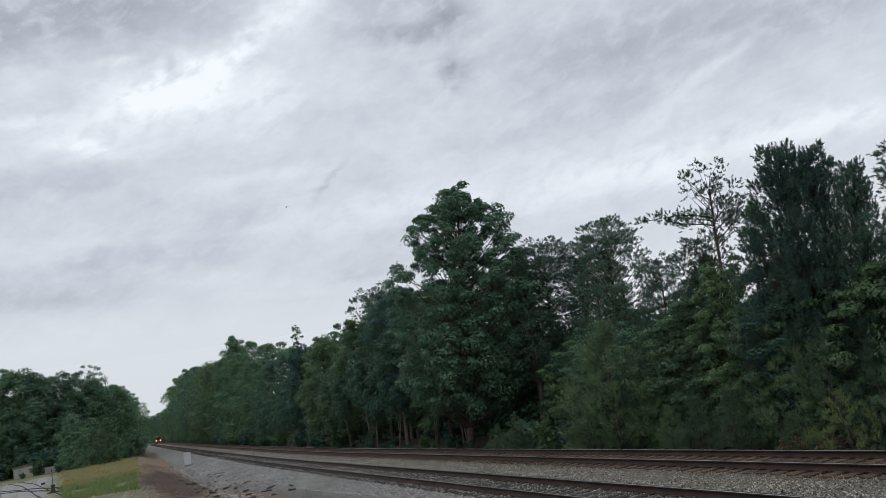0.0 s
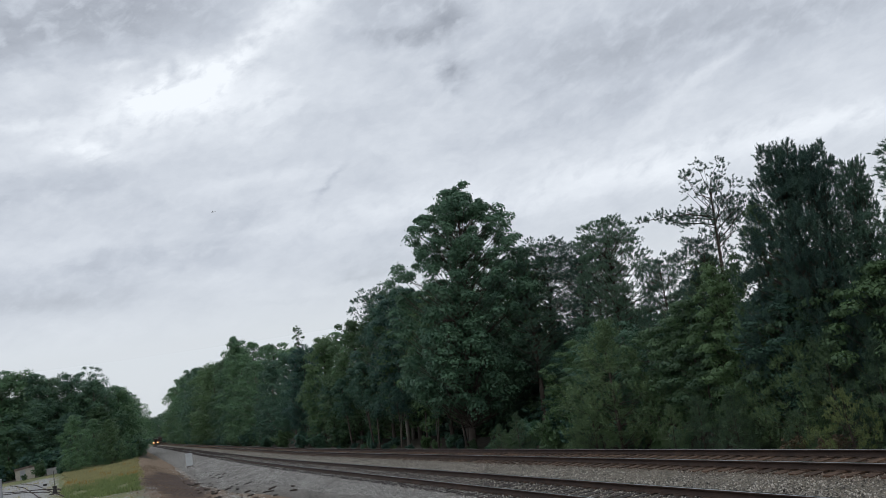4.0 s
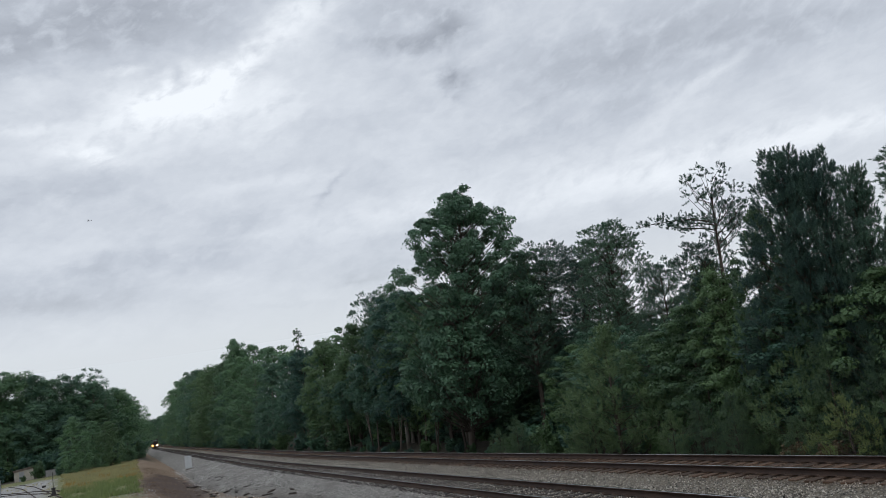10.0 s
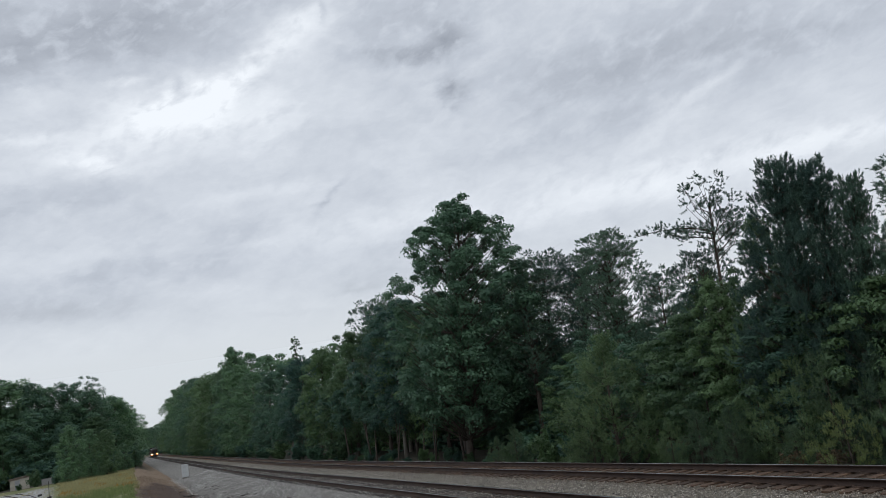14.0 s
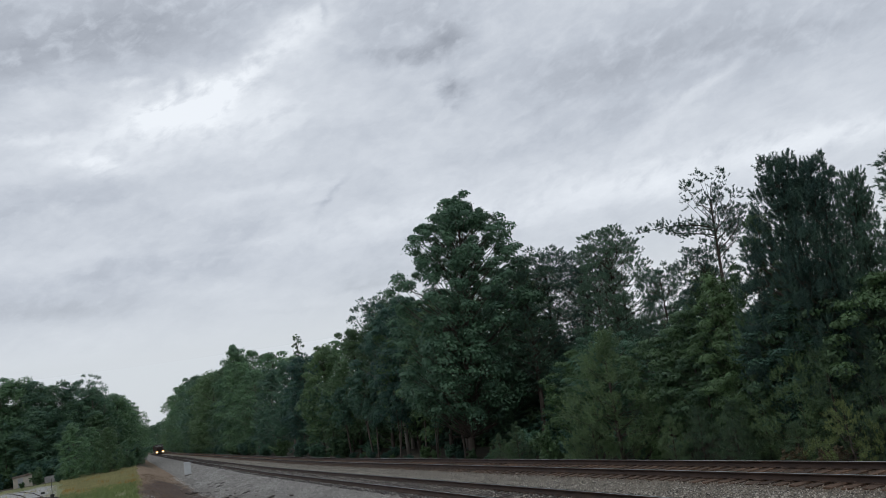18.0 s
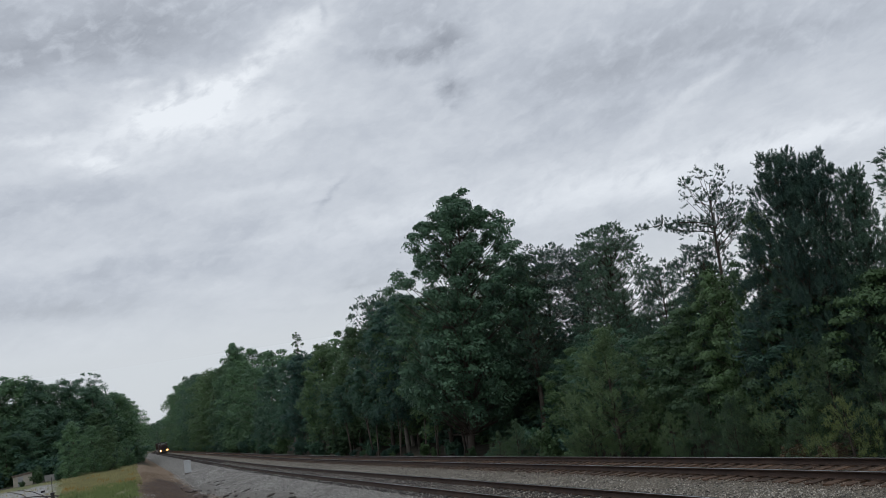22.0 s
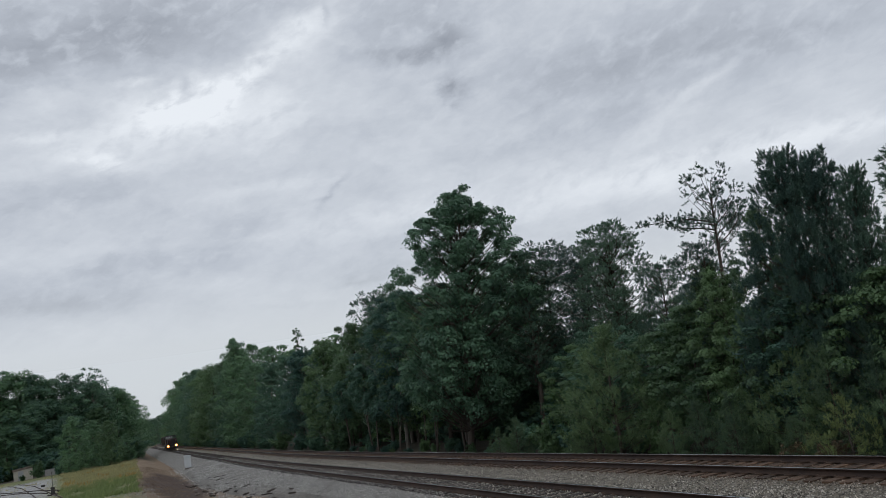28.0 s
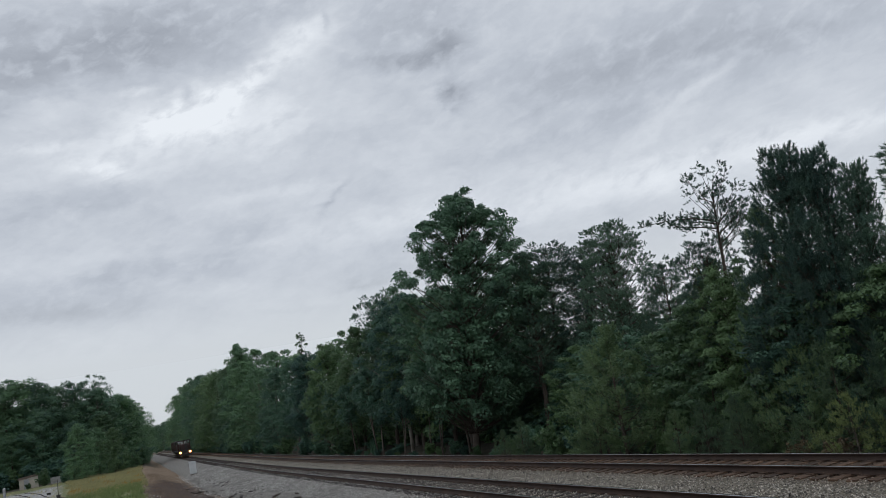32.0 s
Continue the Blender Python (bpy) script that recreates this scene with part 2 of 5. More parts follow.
# each mass of cloud: bearing, height above the horizon, half length, half width, slant (degrees), lighter (+) or darker (-)
DARK_CLOUD = [
    (-0.4, 30.8, 13.0, 3.0, 9, -0.24), (-9.8, 26.7, 5.5, 1.9, 20, -0.10), (24.6, 30.5, 8.6, 2.6, -9, -0.14), (28.7, 28.1, 1.7, 1.2, 6, -0.20),
    (25.3, 27.3, 2.5, 0.8, 0, -0.20), (22.0, 28.0, 2.0, 0.6, -8, -0.10), (28.2, 24.3, 1.1, 1.3, 77, -0.24), (27.9, 22.7, 0.4, 0.8, 77, -0.10),
    (43.6, 23.3, 14.6, 3.5, 0, -0.13), (55.5, 20.3, 8.8, 2.8, -2, -0.10), (36.6, 18.6, 8.7, 1.0, 3, -0.08), (-3.4, 18.4, 9.1, 1.9, 3, -0.12),
    (9.0, 15.5, 3.5, 1.4, 18, -0.13), (-4.7, 10.8, 6.8, 0.9, -3, -0.15), (1.4, 13.0, 8.7, 1.0, 2, -0.10), (18.0, 10.3, 1.9, 1.1, 5, -0.11),
]
LIGHT_CLOUD = [
    (10.7, 27.8, 9.0, 1.1, 27, 0.24), (5.7, 24.4, 5.4, 1.9, 6, 0.20), (4.3, 23.4, 11.8, 4.7, 9, 0.08), (13.0, 24.1, 2.8, 2.0, 13, 0.10),
    (-0.9, 21.2, 2.5, 0.6, -10, 0.16), (-5.9, 22.9, 2.4, 0.4, 4, 0.12), (17.4, 30.3, 2.7, 1.6, 24, 0.12), (1.5, 27.2, 1.7, 0.3, 7, 0.12),
    (42.3, 14.1, 12.8, 1.9, -1, 0.17), (53.9, 13.2, 6.1, 0.9, -3, 0.15), (48.4, 19.5, 3.3, 0.4, 18, 0.14), (44.7, 17.7, 3.8, 0.7, 3, 0.08),
    (19.6, 14.5, 8.8, 1.6, -1, 0.11), (11.3, 18.4, 7.3, 0.6, 3, 0.08), (3.6, 14.5, 6.6, 0.4, 0, 0.07), (-0.8, 6.6, 15.6, 2.0, -6, 0.10),
]
WISPS = [
    (16.7, 17.5, 1.5, 0.22, 39, -0.13), (15.9, 17.0, 0.7, 0.22, 6, -0.08), (5.5, 26.5, 0.35, 0.8, -2, -0.18), (5.9, 26.0, 0.5, 0.3, 35, -0.12),
    (18.3, 31.8, 0.3, 0.7, -6, -0.14), (17.9, 9.7, 1.3, 0.2, -1, -0.09), (12.4, 8.7, 2.6, 0.2, -4, -0.07), (34.9, 21.1, 2.8, 0.3, 15, -0.05),
]


def vec(t, op, a, b=None):
    """A vector sum, product or length; a and b are sockets or triples."""
    n = node(t, "ShaderNodeVectorMath")
    n.operation = op
    for at, v in ((0, a), (1, b)):
        if isinstance(v, bpy.types.NodeSocket):
            t.links.new(v, n.inputs[at])
        elif v is not None:
            n.inputs[at].default_value = v
    return n.outputs["Value" if op in ("DOT_PRODUCT", "LENGTH") else 0]


def spun(t, v, at, turn, size):
    """v as seen from a frame at a place, turned and stretched."""
    n = node(t, "ShaderNodeMapping")
    n.vector_type = "TEXTURE"
    n.inputs["Location"].default_value = (at[0], at[1], 0)
    n.inputs["Rotation"].default_value = (0, 0, radians(turn))
    n.inputs["Scale"].default_value = (size[0], size[1], 1)
    t.links.new(v, n.inputs[0])
    return n.outputs[0]


def cloud_noise(t, v, detail, rough, distortion=0.0):
    n = node(t, "ShaderNodeTexNoise", Scale=1.0, Detail=float(detail), Roughness=rough, Distortion=distortion)
    t.links.new(v, n.inputs["Vector"])
    return n


def cloud_material():
    m = bpy.data.materials.new("overcast_cloud")
    m.use_nodes = True
    t = m.node_tree
    t.nodes.clear()
    co = node(t, "ShaderNodeTexCoord")
    plane = vec(t, "MULTIPLY", co.outputs["Object"], (1 / CLOUD_HIGH, 1 / CLOUD_HIGH, 0))
    way = vec(t, "NORMALIZE", vec(t, "ADD", plane, (0, 0, 1)))
    sep = node(t, "ShaderNodeSeparateXYZ")
    t.links.new(way, sep.inputs[0])
    round_, up = calc(t, "ARCTAN2", sep.outputs[0], sep.outputs[1]), calc(t, "ARCSINE", sep.outputs[2])
    both = node(t, "ShaderNodeCombineXYZ")
    t.links.new(calc(t, "MULTIPLY", round_, 180 / math.pi), both.inputs[0])
    t.links.new(calc(t, "MULTIPLY", up, 180 / math.pi), both.inputs[1])
    clear = both.outputs[0]
    # ragged edges: the place is shaken twice, widely and finely
    wide = cloud_noise(t, spun(t, clear, (3, 1), 10, (7.0, 3.5)), 3, 0.55)
    fine = cloud_noise(t, spun(t, clear, (9, 4), 14, (1.7, 0.9)), 7, 0.66)
    shaken = vec(t, "ADD", clear, vec(t, "MULTIPLY", vec(t, "SUBTRACT", wide.outputs["Color"], (0.5, 0.5, 0.5)), (7.0, 3.6, 0)))
    shaken = vec(t, "ADD", shaken, vec(t, "MULTIPLY", vec(t, "SUBTRACT", fine.outputs["Color"], (0.5, 0.5, 0.5)), (2.0, 1.3, 0)))
    small = vec(t, "ADD", clear, vec(t, "MULTIPLY", vec(t, "SUBTRACT", fine.outputs["Color"], (0.5, 0.5, 0.5)), (1.5, 1.1, 0)))
    mottle = cloud_noise(t, spun(t, clear, (1, 7), 20, (2.4, 1.4)), 6, 0.56, 0.3)
    total = None
    for masses, where in ((DARK_CLOUD, shaken), (LIGHT_CLOUD, shaken), (WISPS, small)):
        for x, y, long, broad, slant, amount in masses:
            d = spun(t, small if broad < 1.0 or long < 1.8 else where, (x, y), slant, (long, broad))
            g = calc(t, "MULTIPLY", calc(t, "EXPONENT", calc(t, "MULTIPLY", vec(t, "DOT_PRODUCT", d, d), -0.9)), amount * 1.2)
            total = g if total is None else calc(t, "ADD", total, g)
    total = calc(t, "MULTIPLY", total, calc(t, "ADD", calc(t, "MULTIPLY", mottle.outputs[0], 3.4), -0.75, True))
    # layered texture, drawn out along slanting bands
    for turn, size, detail, rough, amount in ((4, (14.0, 4.6), 6, 0.55, 0.32), (9, (4.6, 2.4), 8, 0.62, 0.26), (6, (1.8, 0.9), 7, 0.64, 0.14)):
        n = cloud_noise(t, spun(t, small, (2 * turn, turn), turn, size), detail, rough, 0.4)
        total = calc(t, "ADD", total, calc(t, "MULTIPLY", calc(t, "SUBTRACT", n.outputs[0], 0.5), amount))
    level = calc(t, "ADD", total, 0.65)
    tone = ramp(t, ((0.25, (0.235, 0.255, 0.305)), (0.55, (0.485, 0.515, 0.575)), (1.02, (0.91, 0.93, 0.96))))
    t.links.new(level, tone.inputs[0])
    # towards the horizon the layer runs together into one pale tone
    far = calc(t, "MULTIPLY", calc(t, "SUBTRACT", vec(t, "LENGTH", plane), 4.4), 0.24, True)
    em = node(t, "ShaderNodeEmission", Strength=1.0)
    t.links.new(blend(t, "MIX", far, tone.outputs[0], (0.645, 0.668, 0.69)), em.inputs[0])
    thin = node(t, "ShaderNodeBsdfTransparent")
    mix = node(t, "ShaderNodeMixShader")
    mix.inputs[0].default_value = 0.8
    link_nodes(t, thin, 0, mix, 1)
    link_nodes(t, em, 0, mix, 2)
    out = node(t, "ShaderNodeOutputMaterial")
    link_nodes(t, mix, 0, out, 0)
    m.cycles.emission_sampling = "NONE"
    return m


def cloud_sheet():
    ring = 64
    v = [(0, 0, 0)] + [(4800 * math.cos(i * math.tau / ring), 4800 * math.sin(i * math.tau / ring), 0) for i in range(ring)]
    f = [(0, i + 1, (i + 1) % ring + 1) for i in range(ring)]
    ob = new("cloud_backdrop", build("cloud_backdrop", v, f, cloud_material()))
    ob.location = (0, 0, CLOUD_HIGH + 3.2)
    return tagged(ob, "grey overcast cloud layer drifting slowly", "sky", kind="structure")


# ---- ground ----
def spaced(fine_from, fine_to, step, far):
    """Grid lines: even in the middle, growing outwards to the horizon."""
    mid = list(np.arange(fine_from, fine_to + step, step))
    out, d = [], step
    v = mid[-1]
    while v < far:
        d *= 1.35
        v += d
        out.append(v)
    low, d, v = [], step, mid[0]
    while v > -far:
        d *= 1.35
        v -= d
        low.append(v)
    return np.array(low[::-1] + mid + out)


def ground_material():
    m, t, b = material("soil_and_grass", 0.95)
    co = node(t, "ShaderNodeTexCoord")
    sep = node(t, "ShaderNodeSeparateXYZ")
    link_nodes(t, co, "Object", sep, 0)
    big, mid, fine = noisy(t, 0.12, 4), noisy(t, 0.9, 5), noisy(t, 9.0, 4, 0.7)
    x = calc(t, "ADD", sep.outputs[0], calc(t, "MULTIPLY", calc(t, "SUBTRACT", mid.outputs[0], 0.5), 5.0))
    y = calc(t, "ADD", sep.outputs[1], calc(t, "MULTIPLY", calc(t, "SUBTRACT", big.outputs[0], 0.5), 30.0))
    dirt = ramp(t, ((0.32, (0.11, 0.073, 0.046)), (0.5, (0.20, 0.138, 0.088)), (0.66, (0.32, 0.235, 0.155))))
    t.links.new(calc(t, "ADD", calc(t, "MULTIPLY", fine.outputs[0], 0.6), calc(t, "MULTIPLY", mid.outputs[0], 0.4)), dirt.inputs[0])
    grass = ramp(t, ((0.3, (0.075, 0.12, 0.035)), (0.46, (0.14, 0.165, 0.06)), (0.6, (0.24, 0.215, 0.10)), (0.75, (0.29, 0.20, 0.085))))
    link_nodes(t, mid, 0, grass, 0)
    stones = node(t, "ShaderNodeTexVoronoi", Scale=16.0)
    link_nodes(t, co, "Object", stones, "Vector")
    grey = ramp(t, ((0.1, (0.24, 0.238, 0.235)), (0.9, (0.50, 0.495, 0.485))))
    link_nodes(t, stones, "Color", grey, 0)
    wood = ramp(t, ((0.3, (0.025, 0.022, 0.014)), (0.7, (0.07, 0.06, 0.035))))
    link_nodes(t, mid, 0, wood, 0)
    # grass lies left of the trackside dirt
    is_dirt = calc(t, "MULTIPLY_ADD", x, 0.9)
    is_dirt.node.inputs[2].default_value = 0.2
    is_dirt.node.use_clamp = True
    c = blend(t, "MIX", is_dirt, grass.outputs[0], dirt.outputs[0])
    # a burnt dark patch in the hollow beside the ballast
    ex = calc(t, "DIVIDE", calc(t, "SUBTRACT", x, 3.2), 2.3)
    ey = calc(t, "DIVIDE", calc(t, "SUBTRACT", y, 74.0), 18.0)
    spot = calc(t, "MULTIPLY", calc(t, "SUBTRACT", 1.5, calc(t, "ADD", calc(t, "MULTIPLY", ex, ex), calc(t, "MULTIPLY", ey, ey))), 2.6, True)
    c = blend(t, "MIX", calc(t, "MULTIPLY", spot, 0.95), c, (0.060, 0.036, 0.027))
    # grey stone of the siding yard
    side = calc(t, "ADD", x, calc(t, "MULTIPLY", sep.outputs[1], 0.077))
    yard = calc(t, "MULTIPLY", calc(t, "SUBTRACT", -0.6, side), 0.6, True)
    yard = calc(t, "MULTIPLY", yard, calc(t, "MULTIPLY", calc(t, "SUBTRACT", 152.0, y), 0.15, True))
    fore = calc(t, "MULTIPLY", calc(t, "MULTIPLY", calc(t, "SUBTRACT", 60.0, y), 0.12, True), calc(t, "MULTIPLY", calc(t, "SUBTRACT", 1.2, x), 0.5, True))
    stony = calc(t, "MULTIPLY", calc(t, "MAXIMUM", yard, fore), calc(t, "ADD", 0.45, fine.outputs[0]), True)
    c = blend(t, "MIX", stony, c, grey.outputs[0])
    # leaf litter under the woods
    litter = calc(t, "MULTIPLY", calc(t, "SUBTRACT", x, 18.5), 0.5, True)
    c = blend(t, "MIX", litter, c, wood.outputs[0])
    back = calc(t, "MULTIPLY", calc(t, "SUBTRACT", sep.outputs[1], 168.0), 0.1, True)
    west = calc(t, "MULTIPLY", calc(t, "SUBTRACT", 6.0, sep.outputs[0]), 0.3, True)
    c = blend(t, "MIX", calc(t, "MULTIPLY", back, west), c, wood.outputs[0])
    t.links.new(c, b.inputs["Base Color"])
    bumped(t, b, fine.outputs[0], 0.7, 0.06)
    return m


def ground():
    xs, ys = spaced(-30, 40, 0.8, 4200), spaced(5, 190, 1.6, 4200)
    v = np.array([(x, y, land(x, y)) for y in ys for x in xs])
    n = len(xs)
    i, j = np.meshgrid(np.arange(n - 1), np.arange(len(ys) - 1))
    a = (j * n + i).ravel()
    f = np.stack([a, a + 1, a + 1 + n, a + n], -1)
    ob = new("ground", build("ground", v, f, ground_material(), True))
    return tagged(ob, "dirt, dry grass and leaf litter beside the railway", "ground", kind="structure")


def line_points(offset, start, end, step, drop=0.0):
    out = []
    for s in np.arange(start, end + step / 2, step):
        out.append((offset + bend(s), s, grade(s) + drop))
    return out


def trackbed():
    """The ballast bed under both tracks, with sloping shoulders."""
    rows = np.concatenate([np.arange(-60, 130, 0.5), np.arange(130, 720, 3.0)])
    across = [5.5, 5.9, 6.4, 7.0, 7.6, 8.3, 9.0, 9.4, 9.7, 10.3, 11.06, 11.8, 12.4, 12.8, 13.3, 13.9, 14.35, 14.6, 14.9, 15.59, 16.3, 16.9, 17.4, 18.2, 19.2, 20.2]
    height = [-0.95, -0.62, -0.52, -0.45, -0.40, -0.35, -0.31, -0.26, -0.225, -0.205, -0.205, -0.205, -0.225, -0.25, -0.26, -0.240, -0.208, -0.215, -0.210, -0.205, -0.205, -0.225, -0.27, -0.55, -0.85, -1.25]
    v = []
    for s in rows:
        near = 1.0 if s < 130 else 0.4
        for x, z in zip(across, height):
            rough = 0.035 * noise.noise((x * 2.6, s * 2.6, 1.0)) + 0.05 * noise.noise((x * 0.5, s * 0.35, 5.0))
            if 9.5 < x < 17.2:
                rough *= 0.35
            wide = (0.7 * noise.noise((s * 0.09, 2.0, x * 0.01)) + 0.4 * noise.noise((s * 0.45, 7.0, x * 0.2))) * smooth(9.2, 5.5, 9.2 + 5.5 - x) if x < 9 else 0.0
            toe = 2.9 * (1 - smooth(34, 64, s)) * (9.0 - x) / 4.0 if x < 9 else 0.0
            v.append((x + bend(s) + wide * (x < 9) + toe, s, z + grade(s) + rough * near))
    n, k = len(rows), len(across)
    f = [(i * k + j, i * k + j + 1, (i + 1) * k + j + 1, (i + 1) * k + j) for i in range(n - 1) for j in range(k - 1)]
    ob = new("ballast_bed", build("ballast_bed", v, f, BALLAST, False))
    return tagged(ob, "grey crushed stone ballast bed under two tracks", "ballast", kind="structure")


def bed_height(x):
    return float(np.interp(x, (5.5, 5.9, 6.4, 7.6, 9.0, 9.7, 12.4, 13.3, 13.9, 14.35, 14.6, 16.9, 18.2), (-0.95, -0.62, -0.52, -0.40, -0.31, -0.21, -0.205, -0.26, -0.240, -0.208, -0.215, -0.210, -0.55)))


def scatter_stones(name, label, x, y, z, small, big, mat, seed):
    """Rough four-sided stone points at the given places."""
    rng = np.random.default_rng(seed)
    base = np.array([(1, 0, -0.5), (0, 1, -0.5), (-1, 0, -0.5), (0, -1, -0.5), (0, 0, 0.8)], float)
    tri = np.array([(0, 1, 4), (1, 2, 4), (2, 3, 4), (3, 0, 4)])
    n = len(x)
    size = rng.uniform(small, big, (n, 1, 1)) * rng.uniform(0.8, 1.2, (n, 1, 3))
    jig = rng.normal(0, 0.15, (n, 5, 3))
    q = rng.normal(size=(n, 4)) * np.array((1, 0.3, 0.3, 1))
    q /= np.linalg.norm(q, axis=1, keepdims=True)
    w, a, b, c = q.T
    rot = np.stack([1 - 2 * (b * b + c * c), 2 * (a * b - c * w), 2 * (a * c + b * w), 2 * (a * b + c * w), 1 - 2 * (a * a + c * c), 2 * (b * c - a * w),
                    2 * (a * c - b * w), 2 * (b * c + a * w), 1 - 2 * (a * a + b * b)], -1).reshape(n, 3, 3)
    v = np.einsum("nij,nkj->nki", rot, (base[None] + jig) * size) + np.stack([x, y, z], -1)[:, None]
    f = (tri[None] + (np.arange(n) * 5)[:, None, None]).reshape(-1, 3)
    ob = new(name, build(name, v.reshape(-1, 3), f, mat))
    return tagged(ob, label, "gravel", kind="stuff")


def loose_stones():
    """Loose stones on the bed where the camera sees it nearest, and clods on the dirt beside it."""
    rng = np.random.default_rng(4)
    n = 150000
    x = rng.uniform(5.6, 17.6, n)
    y = 6 + 100 * rng.random(n) ** 1.4
    keep = ((x < 10.1) | ((x > 12.0) & (x < 14.6)) | (rng.random(n) < 0.38 + 0.62 * (x < 12))) & (x > 5.85 + 0.4 * np.sin(y * 0.3) + 2.5 * np.clip((60 - y) / 23, 0, 1))
    x, y = x[keep], y[keep]
    z = np.array([bed_height(a) + grade(b) for a, b in zip(x, y)]) + rng.uniform(-0.01, 0.022, len(x)) + np.where(abs(x - NEAR) < 1.2, rng.uniform(0, 0.02, len(x)), 0.0)
    scatter_stones("loose_ballast", "loose grey and tan ballast stones", x, y, z, 0.013, 0.032, STONE, 4)
    n = 5000
    x, y = rng.uniform(-0.5, 5.4, n), rng.uniform(36, 120, n)
    z = np.array([max(land(a, b), bed_height(a) + grade(b) if a > 5.8 else -9.0) for a, b in zip(x, y)]) + 0.01
    PALE_STONE = worn("pale_yard_stone", (0.20, 0.20, 0.195), (0.40, 0.395, 0.385), (0.58, 0.575, 0.56), 0.8, 9.0, 0.9)
    clod = worn("dry_clod", (0.08, 0.055, 0.036), (0.18, 0.125, 0.082), (0.32, 0.25, 0.18), 0.5, 6.0, 0.95)
    yx, yy = rng.uniform(-24, 1.5, 16000), rng.uniform(48, 150, 16000)
    ok = (yx < -0.077 * yy - 0.4) | (yy < 67)
    yx, yy = yx[ok], yy[ok]
    scatter_stones("yard_gravel", "pale grey gravel of the siding yard", yx, yy, np.array([land(a, b) for a, b in zip(yx, yy)]) + 0.01, 0.02, 0.06, PALE_STONE, 11)
    sx, sy = rng.normal(5.6, 0.5, 3500), rng.uniform(38, 112, 3500)
    scatter_stones("spilled_ballast", "grey ballast stones spilled onto the dirt", sx, sy, np.array([land(a, b) for a, b in zip(sx, sy)]) + 0.01, 0.025, 0.06, STONE, 12)
    scatter_stones("soil_clods", "brown soil clods and stray stones on the dirt", x, y, z, 0.02, 0.06, clod, 9)


# ---- tracks ----
RAIL_BODY = [(-0.07, -0.172), (0.07, -0.172), (0.07, -0.160), (0.012, -0.140), (0.010, -0.045), (0.036, -0.038), (0.037, -0.006), (-0.037, -0.006), (-0.036, -0.038), (-0.010, -0.045), (-0.012, -0.140), (-0.07, -0.160)]
RAIL_HEAD = [(-0.037, -0.006), (0.037, -0.006), (0.034, -0.001), (0.024, 0.001), (-0.024, 0.001), (-0.034, -0.001)]


def rails(parent, centre_points, head=None):
    pts = np.asarray(centre_points, float)
    for side in (-1, 1):
        v, f = sweep(pts, [(x + side * GAUGE / 2, z) for x, z in RAIL_BODY])
        rail = child("rail", build("rail", v, f, RAIL_SIDE), parent, "rust-brown steel rail with a bright worn head")
        v, f = sweep(pts, [(x + side * GAUGE / 2, z) for x, z in RAIL_HEAD])
        child("rail_head", build("rail_head", v, f, head or RAIL_TOP), rail, "running surface of the rail")


def tie_mesh(name, mat, seed):
    rng = random.Random(seed)
    bm = box_bm((2.6, 0.23, 0.18), (0, 0, -0.09), 0.012)
    for q in bm.verts:
        q.co += Vector((rng.uniform(-0.025, 0.025) if abs(q.co.x) > 1.2 else 0, rng.uniform(-0.008, 0.008), rng.uniform(-0.006, 0.004)))
    me = bpy.data.meshes.new(name)
    bm.to_mesh(me)
    bm.free()
    me.materials.append(mat)
    return me


def plate_arrays(places):
    """Tie plates with spikes on both rails for each tie's centre."""
    v, f = [], []
    for x, y, z, dx in places:
        for side in (-1, 1):
            for w, d, h, ox, oy in ((0.34, 0.19, 0.018, 0, 0), (0.03, 0.03, 0.034, -0.09, 0.05), (0.03, 0.03, 0.034, 0.09, -0.05), (0.03, 0.03, 0.034, 0.09, 0.06), (0.04, 0.05, 0.04, -0.08, 0.13)):
                cx, cy, cz = x + side * GAUGE / 2 + ox, y + oy, z
                k = len(v)
                v += [(cx + sx * w / 2, cy + sy * d / 2, cz + sz * h) for sz in (0, 1) for sx, sy in ((-1, -1), (1, -1), (1, 1), (-1, 1))]
                f += [(k + 4, k + 5, k + 6, k + 7), (k, k + 1, k + 5, k + 4), (k + 1, k + 2, k + 6, k + 5), (k + 2, k + 3, k + 7, k + 6), (k + 3, k, k + 4, k + 7)]
    return v, f


